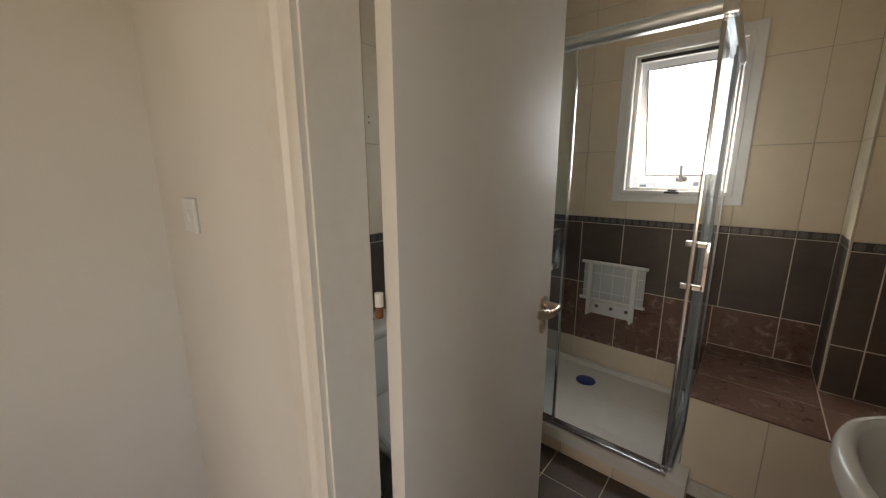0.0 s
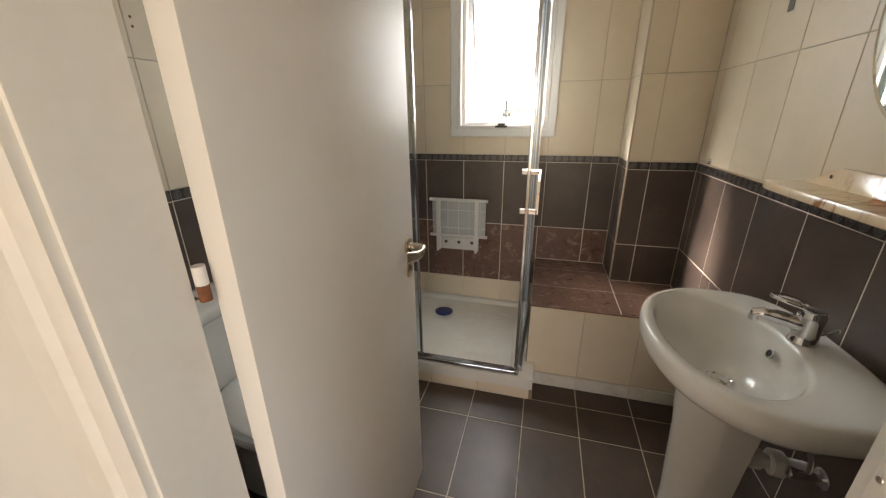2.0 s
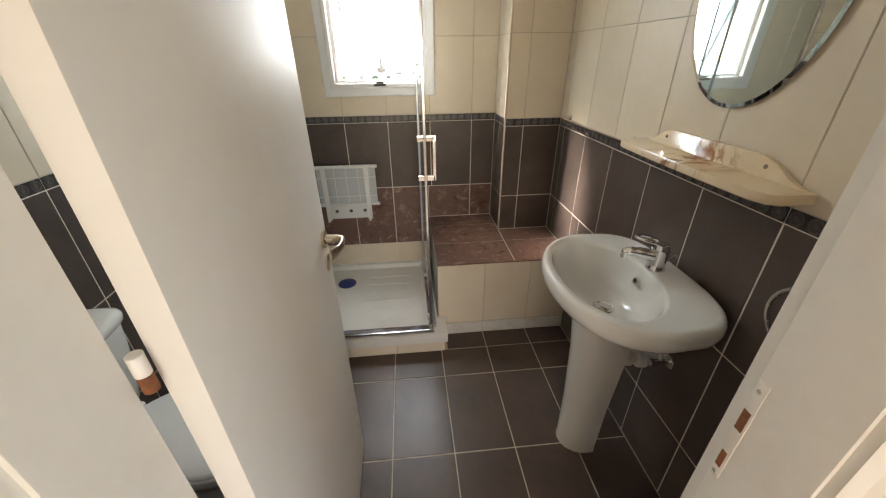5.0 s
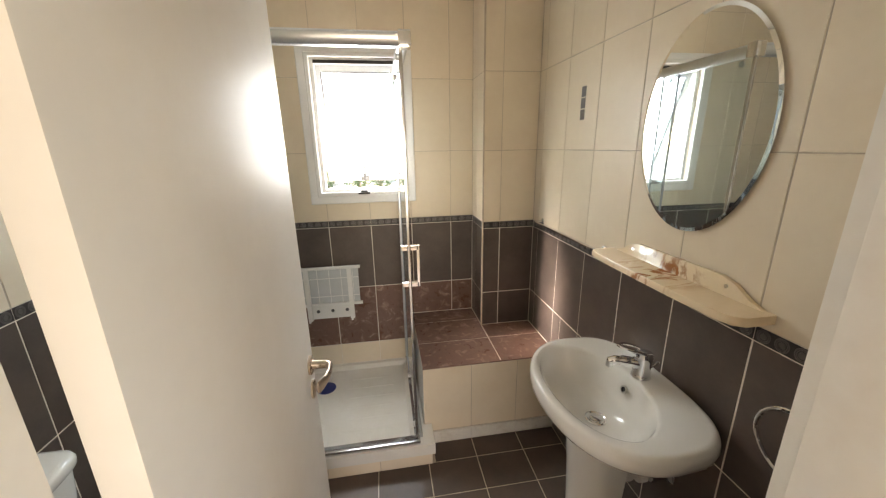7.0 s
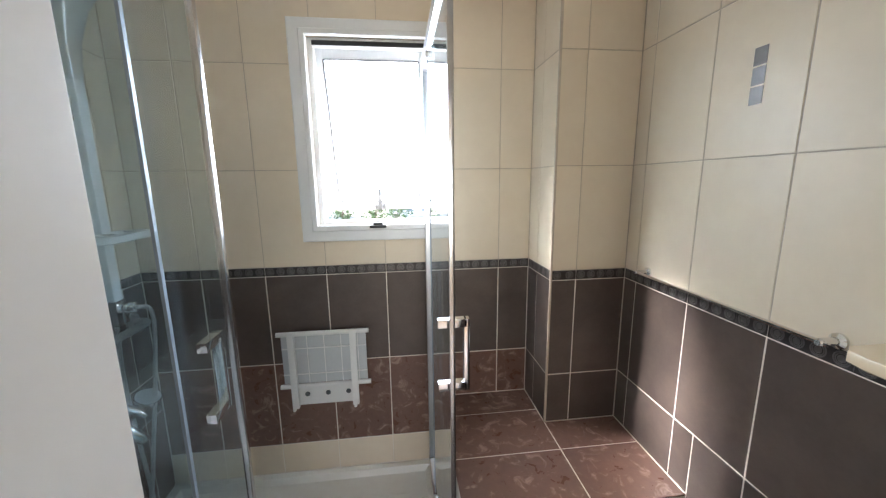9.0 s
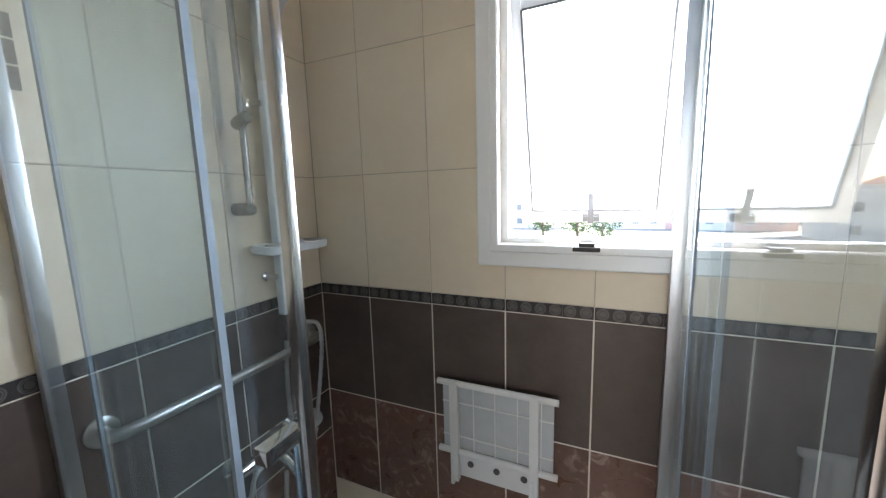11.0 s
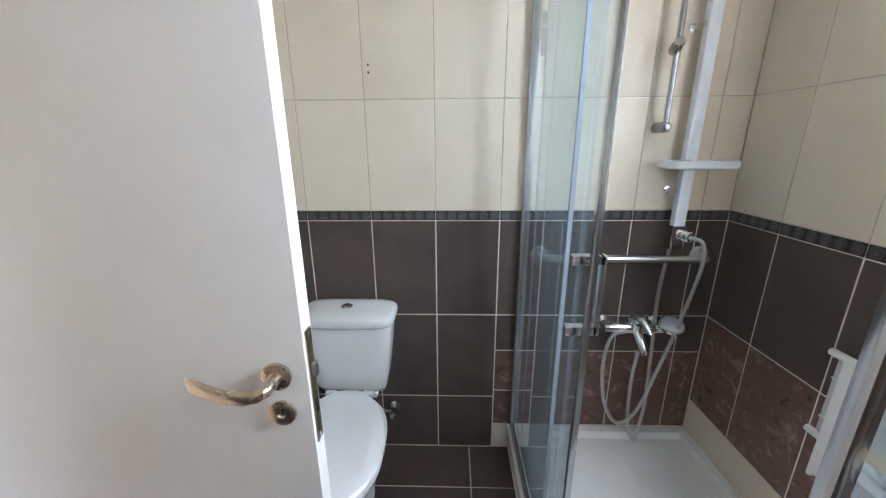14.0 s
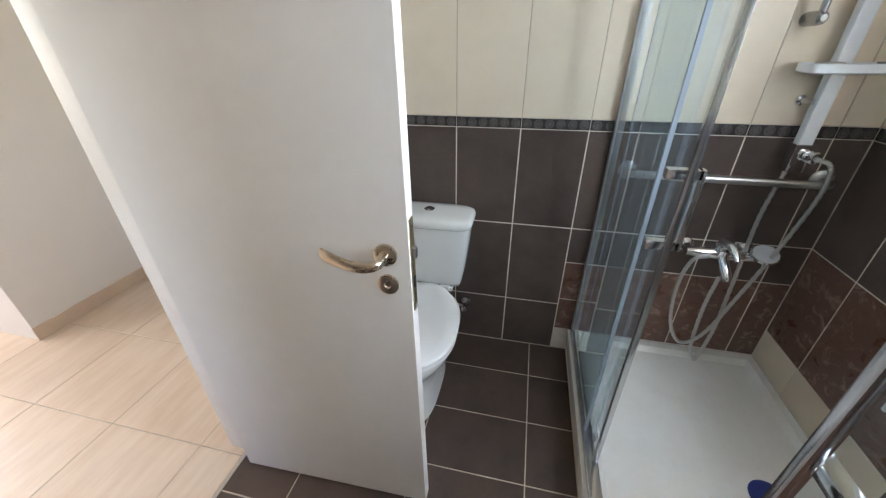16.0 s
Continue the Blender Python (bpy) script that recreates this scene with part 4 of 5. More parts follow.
up = [(-1.06, 1.166), (-1.62, 1.166), (-1.58, 1.18), (-1.54, 1.205), (-1.50, 1.216), (-1.18, 1.216), (-1.14, 1.205), (-1.10, 1.18)]
ub = loft(bm_new(), [[(-0.002, y, z) for y, z in up], [(-0.014, y, z) for y, z in up], [(-0.017, y + (0.004 if y < -1.34 else -0.004), z - 0.003) for y, z in up]])
back = part("upstand", ub, ONYX, shelf, smooth=40)
for y in (-1.16, -1.52):
    part("screw", lathe((-0.016, y, 1.193), (-1, 0, 0), [(0, 0.006), (0.003, 0.005)], 10), CHROME, back)

trail = thing("towel_rail", (-0.04, -0.67, 1.138), "slim chrome towel rail along the tile border", "towel rail")
part("rail", rod((-0.045, -0.375, 1.138), (-0.045, -0.985, 1.138), 0.006, seg=10), CHROME, trail)
for y in (-0.385, -0.972):
    part("mount", lathe((0, y, 1.138), (-1, 0, 0), [(0, 0.017), (0.006, 0.017), (0.012, 0.009), (0.05, 0.009), (0.054, 0.006)], 16), CHROME, trail)

ring = thing("towel_ring", (-0.03, -1.77, 0.9), "chrome towel ring on the brown tiles", "towel ring")
part("ring", tube(bm_new(), [(-0.035 - 0.01 * math.cos(t), -1.765 + 0.088 * math.sin(t), 0.912 + 0.088 * math.cos(t)) for t in (2 * math.pi * k / 36 for k in range(37))], 0.0055, 10), CHROME, ring)
part("mount", lathe((0, -1.765, 0.998), (-1, 0, 0), [(0, 0.022), (0.006, 0.022), (0.012, 0.012), (0.045, 0.012), (0.05, 0.008)], 18), CHROME, ring)

# ---------------------------------------------------------------- toilet corner
TY = -1.458
toilet = thing("toilet", (-1.6, TY, 0), "white ceramic close-coupled toilet with the lid down", "toilet")


def oval(x0, x1, hw, z, power=2.4, n=48):
    cx, ax = (x0 + x1) / 2, (x1 - x0) / 2
    return [(cx + ax * sq(t, power), TY + hw * sq(t - math.pi / 2, power), z) for t in (2 * math.pi * k / n for k in range(n))]


pan = [oval(-1.79, -1.365, 0.098, 0.0, 3), oval(-1.79, -1.37, 0.094, 0.03, 3), oval(-1.78, -1.385, 0.086, 0.12, 2.8), oval(-1.79, -1.375, 0.095, 0.20, 2.6), oval(-1.80, -1.33, 0.135, 0.28, 2.4),
       oval(-1.80, -1.29, 0.170, 0.34, 2.3), oval(-1.80, -1.277, 0.181, 0.375, 2.3), oval(-1.80, -1.277, 0.181, 0.39, 2.3)]
part("pan", loft(bm_new(), pan), CERAMIC, toilet, smooth=60)


def seat_ring(grow, z, n=60):
    """Seat outline: round in front, narrowing and square at the hinges."""
    out = []
    for k in range(n):
        t = 2 * math.pi * k / n
        c, s = math.cos(t), math.sin(t)
        x = -1.47 + ((0.198 if c > 0 else 0.315) + grow) * (c if c > 0 else math.copysign(abs(c) ** 0.7, c))
        w = 0.184 if c > 0 else 0.184 - 0.07 * min(1, -c) ** 1.5
        y = TY + (w + grow) * math.copysign(abs(s) ** (1 if c > 0 else 0.7), s)
        out.append((x, y, z))
    return out


part("seat", loft(bm_new(), [seat_ring(-0.006, 0.391), seat_ring(0.0, 0.394), seat_ring(0.0, 0.404), seat_ring(-0.005, 0.408)]), PLASTIC, toilet, smooth=60)
part("lid", loft(bm_new(), [seat_ring(-0.003, 0.410), seat_ring(0.003, 0.413), seat_ring(0.004, 0.422), seat_ring(-0.004, 0.429), seat_ring(-0.05, 0.432), seat_ring(-0.11, 0.433)]), PLASTIC, toilet, "glossy white closed lid", smooth=60)
for y in (TY - 0.075, TY + 0.075):
    part("hinge", lathe((-1.775, y - 0.02, 0.418), (0, 1, 0), [(0, 0.011), (0.04, 0.011)], 12), PLASTIC, toilet)


def rr(x0, x1, hw, z, power=5, n=48):
    return oval(x0, x1, hw, z, power, n)


part("cistern", loft(bm_new(), [rr(-1.93, -1.80, 0.135, 0.405), rr(-1.932, -1.785, 0.142, 0.43), rr(-1.934, -1.77, 0.155, 0.50), rr(-1.936, -1.757, 0.172, 0.64), rr(-1.938, -1.752, 0.178, 0.714)]), CERAMIC, toilet, smooth=60)
lid_c = part("cistern_lid", loft(bm_new(), [rr(-1.940, -1.748, 0.182, 0.715), rr(-1.942, -1.742, 0.188, 0.722), rr(-1.942, -1.741, 0.189, 0.738), rr(-1.940, -1.746, 0.184, 0.750), rr(-1.93, -1.76, 0.168, 0.757), rr(-1.90, -1.80, 0.12, 0.760)]), CERAMIC, toilet, smooth=60)
button = part("flush_button", lathe((-1.85, TY - 0.005, 0.7585), (0, 0, 1), [(0, 0.022), (0.004, 0.022), (0.006, 0.018), (0.005, 0.016), (0.009, 0.015)], 24), CHROME, lid_c, "chrome flush button")
part("neck", slab(-1.90, -1.79, TY - 0.105, TY + 0.105, 0.385, 0.406, bevel=0.006), CERAMIC, toilet)
for y in (TY - 0.088, TY + 0.088):
    part("screw_cap", lathe((-1.60, y, 0.06), (0, 1 if y > TY else -1, 0), [(0, 0.009), (0.004, 0.007)], 12), STEEL, toilet)

cab = thing("bathroom_cabinet", (-1.73, -1.86, 0.12), "narrow white melamine cabinet in the corner, its door ajar", "cabinet")
CX0, CX1, CY0, CY1, CZ0, CZ1 = XW + 0.01, -1.515, YS + 0.012, -1.765, 0.115, 0.745
body = bm_new()
box(body, CX0, CX1, CY0, CY0 + 0.016, CZ0, CZ1 - 0.0165, 0.001)
box(body, CX0, CX0 + 0.016, CY0 + 0.0165, CY1, CZ0, CZ1 - 0.0165, 0.001)
box(body, CX1 - 0.016, CX1, CY0 + 0.0165, CY1, CZ0, CZ1 - 0.0165, 0.001)
box(body, CX0 + 0.0165, CX1 - 0.0165, CY0 + 0.0165, CY1, CZ0, CZ0 + 0.016, 0.001)
part("body", body, MELAMINE, cab)
part("top", slab(CX0, CX1 + 0.003, CY0, CY1 + 0.018, CZ1 - 0.016, CZ1, bevel=0.0015), MELAMINE, cab)
dbm = slab(CX0 + 0.002, CX1 - 0.001, CY1 + 0.002, CY1 + 0.018, CZ0 + 0.002, CZ1 - 0.019, bevel=0.0015)
bmesh.ops.rotate(dbm, cent=(CX0, CY1, 0.4), matrix=Matrix.Rotation(radians(1.2), 3, "Z"), verts=dbm.verts)
part("door", dbm, MELAMINE, cab)
for x in (CX0 + 0.03, CX1 - 0.05):
    for y in (CY0 + 0.03, CY1 - 0.03):
        part("foot", lathe((x, y, 0.0), (0, 0, 1), [(0, 0.014), (0.11, 0.014), (0.1155, 0.02)], 12), DARK, cab)


def paper_roll(at, lean, flap):
    roll = thing("toilet_roll", at, "nearly used-up white toilet roll standing on the cabinet", "toilet roll", group="rolls on the cabinet")
    m = Matrix.Translation(at) @ Matrix.Rotation(radians(lean), 4, "Y")
    n = 28
    ring_ = lambda r, z: [m @ Vector((r * math.cos(2 * math.pi * k / n), r * math.sin(2 * math.pi * k / n), z)) for k in range(n)]
    bm = loft(bm_new(), [ring_(0.021, 0.0), ring_(0.029, 0.0), ring_(0.0295, 0.099), ring_(0.0285, 0.1), ring_(0.022, 0.1), ring_(0.021, 0.001)], False, False)
    part("tube", bm, PAPER, roll, smooth=40)
    if flap:
        fb = bm_new()
        rows = [[m @ Vector((0.0298 - 0.004 * math.sin(j * 2.5) - 0.01 * j, -0.004 - 0.026 * j, 0.012 * j + z)) for z in (0.002, 0.098 - 0.03 * j)] for j in range(4)]
        loft(fb, rows, False, False, closed=False)
        bmesh.ops.solidify(fb, geom=fb.faces[:], thickness=0.0006)
        part("loose_sheet", fb, PAPER, roll)
    return roll


paper_roll((-1.615, -1.835, CZ1), 0, False)
paper_roll((-1.72, -1.865, CZ1), 0, True)

stop = thing("door_stop", (-1.33, -1.80, 0), "small chrome floor door stop on the brown tiles", "door stop")
part("body", lathe((-1.33, -1.80, 0.0), (0, 0, 1), [(0, 0.02), (0.004, 0.02), (0.006, 0.014), (0.03, 0.013), (0.036, 0.009)], 18), STEEL, stop)
part("buffer", tube(bm_new(), [(-1.33 + 0.0155 * math.cos(t), -1.80 + 0.0155 * math.sin(t), 0.018) for t in (2 * math.pi * k / 18 for k in range(19))], 0.004, 6), DARK, stop)

# wall plugs left in a tile behind the toilet
for z in (1.612, 1.637):
    tagged(part("wall_plug", lathe((XW - 0.001, -1.345, z), (1, 0, 0), [(0, 0.0042), (0.002, 0.004)], 10), RUST_WOOD, None), "small red-brown wall plug in a cream tile", "wall plug")


def mosaic(at, face, name_parent):
    """Three small dark mosaic squares let into a cream tile."""
    for k in range(3):
        ob = new("mosaic_square", tile_mesh(0.034, 0.042, BORDER_RING, 0.0))
        ob.parent = name_parent
        ob.matrix_basis = face_matrix(face, at[0], at[1] + 0.0465 * k) @ pose(0, 0, 0.0012)


# ---------------------------------------------------------------- outside the window
structure("ground", slab(-300, 300, 0.25, 600, -6.2, -6.0), EARTH, "dry open ground below the window", "ground")


def house(at, w, d, h, wall_mat, roof, label):
    x, y = at
    hs = thing("house", (x, y, -6.0), label, "house", group="houses outside the window")
    wl = part("wall", slab(x - w / 2, x + w / 2, y, y + d, -6, -6 + h), wall_mat, hs, smooth=0)
    if roof:
        prof = [(x - w / 2 - 0.4, -6 + h), (x + w / 2 + 0.4, -6 + h), (x, -6 + h + w * 0.2)]
        part("roof", loft(bm_new(), [[(a, yy, z) for a, z in prof] for yy in (y - 0.4, y + d + 0.4)]), HOUSE_ROOF, hs, smooth=0)
    else:
        bm = bm_new()
        box(bm, x - w / 2 - 0.2, x + w / 2 + 0.2, y - 0.2, y + d + 0.2, -6 + h, -6 + h + 0.5)
        part("roof", bm, HOUSE_WALL, hs, smooth=0)
    for fl in range(int(h // 3)):
        for k in range(max(2, int(w // 3))):
            cx = x - w / 2 + (k + 0.5) * w / max(2, int(w // 3))
            win_ = part("window", slab(cx - 0.7, cx + 0.7, y - 0.06, y - 0.01, -6 + fl * 3 + 1.0, -6 + fl * 3 + 2.4), ALU_WHITE, wl, smooth=0)
            part("pane", slab(cx - 0.6, cx + 0.6, y - 0.08, y - 0.065, -6 + fl * 3 + 1.1, -6 + fl * 3 + 2.3), HOUSE_PANE, win_, smooth=0)
    return hs


rnd_h = random.Random(5)
for k in range(14):
    hx_, hy_ = -46 + k * 6.6 + rnd_h.uniform(-1.5, 1.5), rnd_h.choice((62, 78, 96, 118)) + 0.37 * k
    red = k in (3, 9)
    house((hx_, hy_), rnd_h.uniform(7, 11), 9, rnd_h.uniform(6.2, 7.9), HOUSE_RED if red else HOUSE_WALL, k % 4 == 1,
          "pale red rendered house far outside" if red else "pale two-storey house with a clay roof" if k % 4 == 1 else "pale flat-roofed house far outside")


def tree(x, y, h):
    t = thing("tree", (x, y, -6), "green leafy tree between the houses", "tree", group="trees outside the window")
    trunk = tube(bm_new(), [(x, y, -6), (x + 0.1, y, -6 + h * 0.35), (x - 0.1, y, -6 + h * 0.6), (x, y, -6 + h * 0.8)], [0.28, 0.2, 0.14, 0.05], 8)
    for k in range(5):
        a = k * 1.3
        tube(trunk, [(x, y, -6 + h * (0.4 + 0.06 * k)), (x + 1.2 * math.cos(a), y + 1.2 * math.sin(a), -6 + h * (0.6 + 0.06 * k))], [0.1, 0.03], 6)
    part("trunk", trunk, BARK, t)
    rnd = random.Random(int(x * 7 + 91))
    cr = bm_new()
    for k in range(900):
        a, b, r = rnd.uniform(0, 6.28), rnd.uniform(-1, 1), rnd.uniform(0.35, 1) ** 0.6
        lump = 1 + 0.35 * math.sin(3 * a + 2 * b)
        p = Vector((x + 1.9 * r * lump * math.cos(a) * math.sqrt(1 - b * b), y + 1.9 * r * lump * math.sin(a) * math.sqrt(1 - b * b), -6 + h * 0.74 + 1.7 * r * b * lump))
        q = [p + Vector((rnd.uniform(-0.22, 0.22), rnd.uniform(-0.22, 0.22), rnd.uniform(-0.22, 0.22))) for _ in range(3)]
        cr.faces.new([cr.verts.new(v) for v in q])
    part("crown", cr, LEAF, t, smooth=0)


for tx_, ty_, th_ in ((-4.4, 52, 4.6), (-1.2, 50, 4.3), (-9.5, 55, 4.4), (13, 57, 4.6)):
    tree(tx_, ty_, th_)

# ---------------------------------------------------------------- tiles, piece by piece
FACES = {
    "north": Matrix(((1, 0, 0), (0, 0, -1), (0, 1, 0))),
    "south": Matrix(((-1, 0, 0), (0, 0, 1), (0, 1, 0))),
    "west": Matrix(((0, 0, 1), (1, 0, 0), (0, 1, 0))),
    "east": Matrix(((0, 0, -1), (-1, 0, 0), (0, 1, 0))),
    "floor": Matrix(((1, 0, 0), (0, 1, 0), (0, 0, 1))),
}
PLANES = {"north": 0.0, "south": YS, "west": XW, "east": 0.0, "floor": 0.0, "col_west": COL_X, "col_front": COL_Y, "ledge_front": LEDGE_Y, "ledge_top": LEDGE_Z}
TURNS = {"col_west": "east", "col_front": "north", "ledge_front": "north", "ledge_top": "floor"}
TILE_MESHES = {}


def face_matrix(face, u, v):
    """The pose of a piece on a face: u along it (x, or y on the east and west faces), v up it (or y on the floor)."""
    turn, p = TURNS.get(face, face), PLANES[face]
    at = {"north": (u, p, v), "south": (u, p, v), "west": (p, u, v), "east": (p, u, v), "floor": (u, v, p)}[turn]
    return Matrix.Translation(at) @ FACES[turn].to_4x4()


def tile_mesh(w, h, material, chamfer=0.0012):
    key_ = (round(w, 4), round(h, 4), material.name)
    if key_ not in TILE_MESHES:
        bm = bm_new()
        ring_ = lambda i, z: [(sx * (w / 2 - i), sy * (h / 2 - i), z) for sx, sy in ((-1, -1), (1, -1), (1, 1), (-1, 1))]
        loft(bm, [ring_(0, -0.007), ring_(0, -chamfer), ring_(chamfer, 0.0)], cap_start=False)
        me = bpy.data.meshes.new("tile")
        bmesh.ops.recalc_face_normals(bm, faces=bm.faces)
        bm.to_mesh(me)
        bm.free()
        me.materials.append(material)
        TILE_MESHES[key_] = me
    return TILE_MESHES[key_]


def piece(face, wall, u0, u1, v0, v1, material, name="tile", joint=0.0048):
    joint = 0.0032 if material is CREAM else joint
    if u1 - u0 < 0.012 or v1 - v0 < 0.012:
        return
    ob = new(name, tile_mesh(u1 - u0 - joint, v1 - v0 - joint, material))
    ob.parent = wall
    ob.matrix_basis = face_matrix(face, (u0 + u1) / 2, (v0 + v1) / 2) @ pose(0, 0, random.uniform(-0.0002, 0.0002), random.uniform(-0.03, 0.03), random.uniform(-0.03, 0.03), 0)
    return ob


def corner_piece(face, wall, pts, material):
    """A tile cut round a window's corner, from its outline on the face."""
    cu, cv = sum(p[0] for p in pts) / len(pts), sum(p[1] for p in pts) / len(pts)
    bm = loft(bm_new(), [[(u - cu, v - cv, z) for u, v in pts] for z in (-0.007, 0.0)])
    ob = new("tile", mesh("tile", bm, material, 0))
    ob.parent = wall
    ob.matrix_basis = face_matrix(face, cu, cv)


def tiles(face, wall, us, rows, hole=None):
    """A field of tiles between the joints us, in rows of (low, high, material), cut round a hole (u0, u1, v0, v1)."""
    for v0, v1, material in rows:
        for u0, u1 in zip(us, us[1:]):
            if hole and u0 < hole[1] and u1 > hole[0] and v0 < hole[3] and v1 > hole[2]:
                a, b, c, d, g = u0 + 0.0015, u1 - 0.0015, v0 + 0.0015, v1 - 0.0015, 0.0
                left, right, below, above = a < hole[0] < b, a < hole[1] < b, c < hole[2] < d, c < hole[3] < d
                if (left or right) and (below or above):
                    hu, hv = hole[0] if left else hole[1], hole[2] if below else hole[3]
                    fu, fv = (a, b) if left else (b, a), (c, d) if below else (d, c)
                    corner_piece(face, wall, [(fu[0], fv[0]), (fu[1], fv[0]), (fu[1], hv), (hu, hv), (hu, fv[1]), (fu[0], fv[1])], material)
                elif left:
                    piece(face, wall, u0, hole[0], v0, v1, material)
                elif right:
                    piece(face, wall, hole[1], u1, v0, v1, material)
                elif below:
                    piece(face, wall, u0, u1, v0, hole[2], material)
                elif above:
                    piece(face, wall, u0, u1, hole[3], v1, material)
            else:
                piece(face, wall, u0, u1, v0, v1, material)


def border_mesh(w, h):
    """A listello with a row of concentric rings in low relief."""
    key_ = ("border", round(w, 3), round(h, 3))
    if key_ not in TILE_MESHES:
        bm = bm_new()
        box(bm, -w / 2, w / 2, -h / 2, h / 2, -0.007, -0.0008)
        base = len(bm.faces)
        n = max(1, round(w / 0.0415))
        for k in range(n):
            c = -w / 2 + (k + 0.5) * w / n
            r0 = min(0.0172, w / n * 0.46)
            for r, z in ((r0, 0.0), (r0 * 0.74, 0.0003), (r0 * 0.48, 0.0006)):
                loop = [[(c + q * math.cos(2 * math.pi * i / 16), q * math.sin(2 * math.pi * i / 16), zz) for i in range(16)] for q, zz in ((r, -0.0012), (r * 0.97, z), (r * 0.82, z), (r * 0.80, -0.0006))]
                loft(bm, loop, cap_start=False, cap_end=(r < r0 * 0.5))
            box(bm, c + w / n / 2 - 0.0006, c + w / n / 2 + 0.0006, -h / 2 + 0.002, h / 2 - 0.002, -0.003, -0.0004) if k == n // 2 else None
        me = bpy.data.meshes.new("border_tile")
        bmesh.ops.recalc_face_normals(bm, faces=bm.faces)
        for f in bm.faces[base:]:
            f.material_index = 1
        bm.to_mesh(me)
        bm.free()
        me.materials.append(BORDER)
        me.materials.append(BORDER_RING)
        TILE_MESHES[key_] = me
    return TILE_MESHES[key_]


def border(face, wall, us, z0=1.083, z1=1.122):
    for u0, u1 in zip(us, us[1:]):
        if u1 - u0 < 0.02:
            continue
        ob = new("border_tile", border_mesh(u1 - u0 - 0.002, z1 - z0 - 0.002))
        ob.parent = wall
        ob.matrix_basis = face_matrix(face, (u0 + u1) / 2, (z0 + z1) / 2)


UPPER = [(1.122, 1.524, CREAM), (1.524, 1.927, CREAM), (1.927, 2.33, CREAM), (2.33, ROOM_H, CREAM)]
LOWER = [(0.680, 1.083, BROWN), (0.277, 0.680, BROWN), (0.0, 0.277, BROWN)]

# north wall: the shower's part has a marble row and a cream foot
us = [XW, -1.722, -1.468, -1.215, -0.960, -0.707, -0.454, COL_X]
tiles("north", wall_north, us, UPPER, hole=(-1.262, -0.712, 1.262, 2.062))
tiles("north", wall_north, us, [(0.680, 1.083, BROWN)])
tiles("north", wall_north, us[:5] + [LEDGE_X], [(0.277, 0.680, MARBLE), (0.129, 0.277, CREAM)])
tiles("north", wall_north, [LEDGE_X] + us[6:], [(LEDGE_Z, 0.680, MARBLE)])
border("north", wall_north, us)

# west wall
uw = [YS, -1.872, -1.619, -1.367, -1.115, -0.866, -0.772, -0.613, -0.360, -0.108, 0.0]
tiles("west", wall_west, uw, UPPER)
tiles("west", wall_west, uw, LOWER[:1])
tiles("west", wall_west, uw[:6], LOWER[1:])
tiles("west", wall_west, uw[5:7], [(0.512, 0.680, BROWN), (0.310, 0.512, MARBLE), (0.129, 0.310, MARBLE)])
tiles("west", wall_west, uw[6:], [(0.512, 0.680, BROWN), (0.129, 0.512, MARBLE)])
border("west", wall_west, uw)

# east wall
ue = [YS, -1.852, -1.599, -1.345, -1.090, -0.828, -0.573, -0.320, COL_Y]
tiles("east", wall_east, ue, UPPER + LOWER[:1])
tiles("east", wall_east, [YS, -1.852, -1.599, -1.345, -1.090, -0.828, LEDGE_Y], LOWER[1:])
tiles("east", wall_east, [LEDGE_Y, -0.573, -0.320, COL_Y], [(LEDGE_Z, 0.680, BROWN)])
border("east", wall_east, ue)

# south wall, on both sides of the door
us1, us2 = [XW, -1.724, -1.474, -1.222, DOOR_X0 - 0.022], [DOOR_X1 + 0.022, -0.22, 0.0]
for us_ in (us1, us2):
    tiles("south", wall_south, us_, UPPER + LOWER)
    border("south", wall_south, us_)
tiles("south", wall_south, [DOOR_X0 - 0.022, -0.97, -0.72, DOOR_X1 + 0.022], [(DOOR_H + 0.022, 2.33, CREAM), (2.33, ROOM_H, CREAM)])

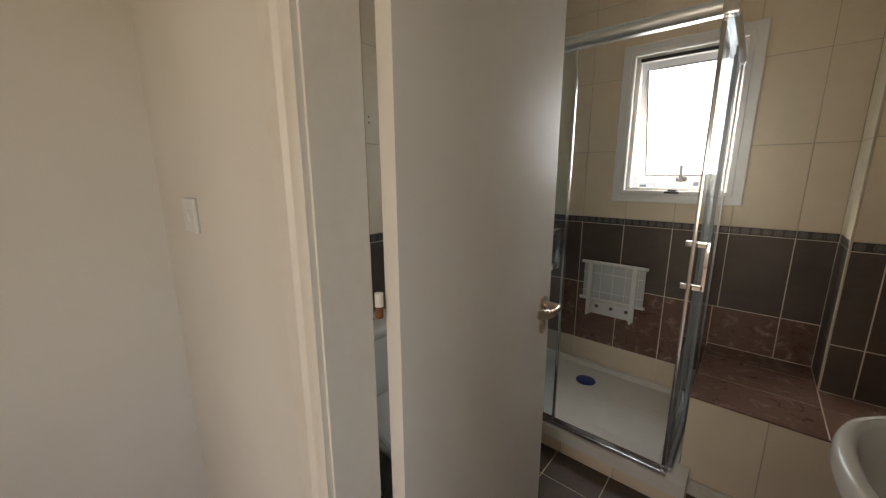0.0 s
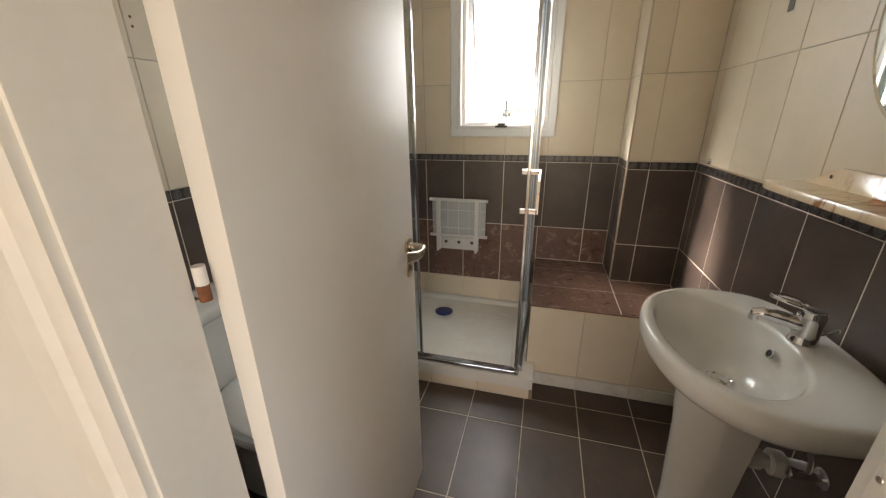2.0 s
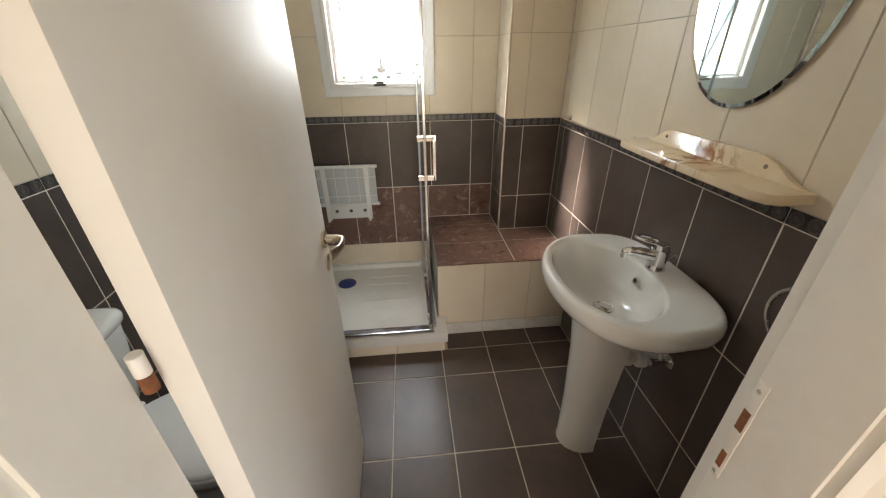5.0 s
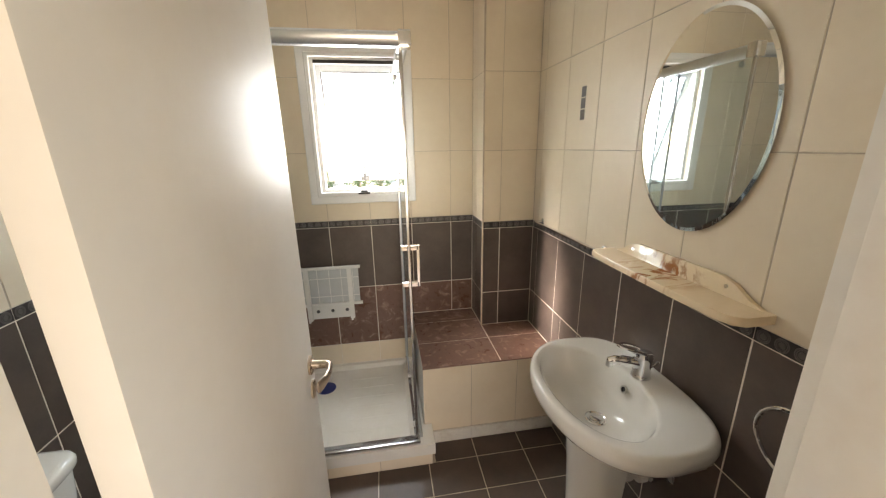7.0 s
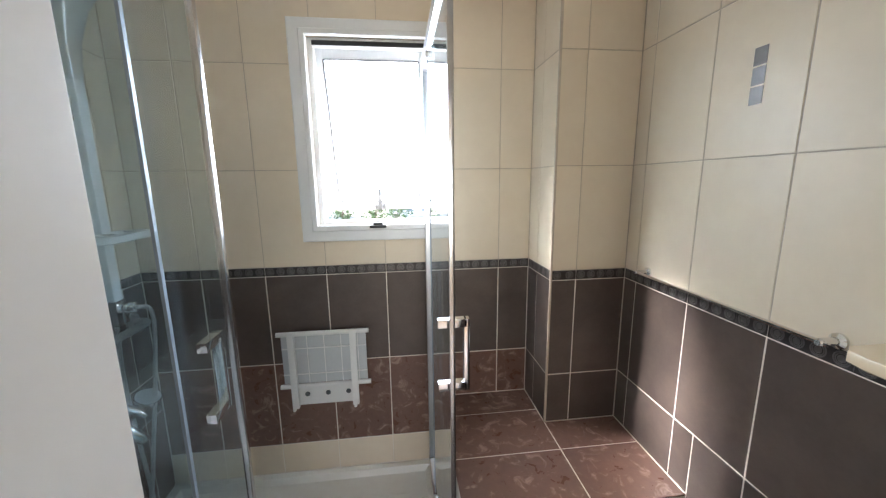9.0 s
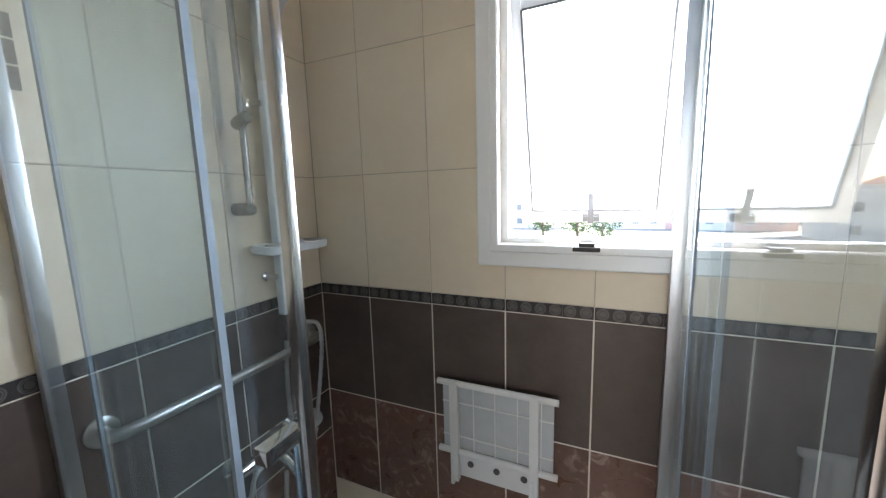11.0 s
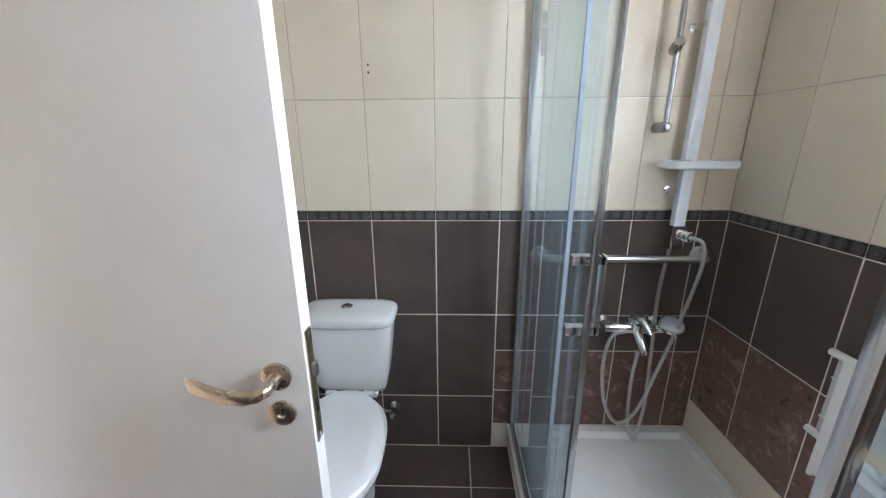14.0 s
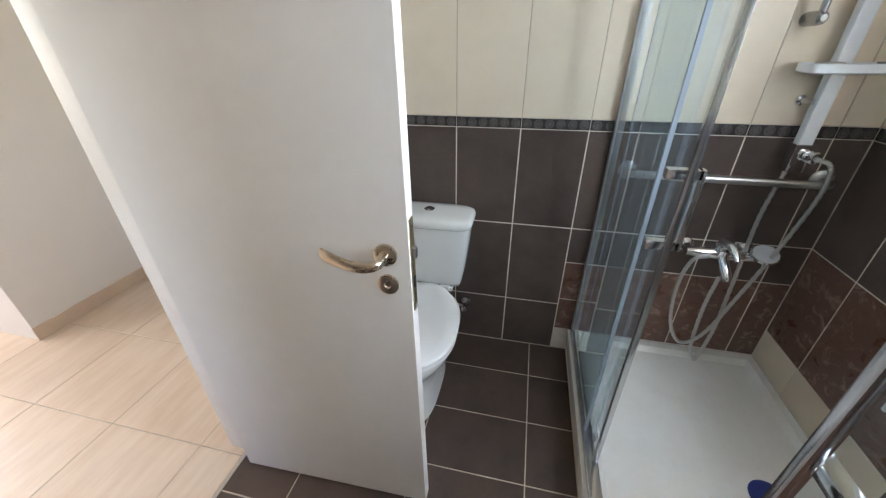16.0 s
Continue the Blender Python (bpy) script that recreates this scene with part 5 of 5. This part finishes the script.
# pipe boxing
low_col = [(LEDGE_Z, 0.680, BROWN), (0.680, 1.083, BROWN)]
tiles("col_front", column, [COL_X, -0.207, 0.0], UPPER + low_col)
tiles("col_west", column, [COL_Y, -0.105, 0.0], UPPER + low_col)
border("col_front", column, [COL_X, -0.207, 0.0])
border("col_west", column, [COL_Y, -0.105, 0.0])
part("corner_trim", slab(COL_X - 0.003, COL_X + 0.006, COL_Y - 0.003, COL_Y + 0.006, LEDGE_Z, ROOM_H, bevel=0.003), GROUT, column, "beige corner trim")

# ledge
tiles("ledge_top", ledge, [LEDGE_X, COL_X], [(LEDGE_Y, -0.41, MARBLE), (-0.41, -0.16, MARBLE), (-0.16, 0.0, MARBLE)])
tiles("ledge_top", ledge, [COL_X, 0.0], [(LEDGE_Y, -0.41, MARBLE), (-0.41, COL_Y, MARBLE)])
tiles("ledge_front", ledge, [LEDGE_X, -0.473, -0.222, 0.0], [(0.075, LEDGE_Z - 0.006, CREAM)])
for a, b in ((LEDGE_X, -0.473), (-0.473, -0.222), (-0.222, 0.0)):
    part("skirting", slab(a + 0.001, b - 0.001, LEDGE_Y - 0.008, LEDGE_Y + 0.002, 0.002, 0.072, bevel=0.002), WHITE_GROUT, ledge, "chipped white skirting")
part("edge_strip", slab(LEDGE_X, -0.001, LEDGE_Y - 0.002, LEDGE_Y + 0.006, LEDGE_Z - 0.006, LEDGE_Z + 0.0005, bevel=0.002), MARBLE, ledge)

# floor
fx = [XW, -1.730, -1.479, -1.227, -0.976, -0.724, -0.473, -0.221, 0.0]
fy = [-2.03, -1.78, -1.377, -0.972, -0.785]
for v0, v1 in zip(fy, fy[1:]):
    for u0, u1 in zip(fx, fx[1:]):
        if v0 < -1.99 and not (DOOR_X0 - 0.01 < (u0 + u1) / 2 < DOOR_X1 + 0.01):
            v0_ = YS
        else:
            v0_ = v0
        piece("floor", floor, u0, u1, v0_, v1, FLOOR_TILE)
tiles("floor", floor, [-0.690, -0.473, -0.221, 0.0], [(-0.785, LEDGE_Y, FLOOR_TILE)])

# hall floor
hx = [-3.4 + 0.05 + 0.45 * k for k in range(12)]
hy = [-5.3] + [-2.225 - 0.44 * k for k in range(6, -1, -1)] + [-2.034]
tiles("floor", hall_floor, [x for x in hx if x < 1.35], [(a, b, HALL_TILE) for a, b in zip(hy, hy[1:])])

mosaic((-0.712, 1.672), "east", wall_east)
mosaic((-0.745, 1.678), "west", wall_west)
mosaic((-1.602, 1.678), "south", wall_south)
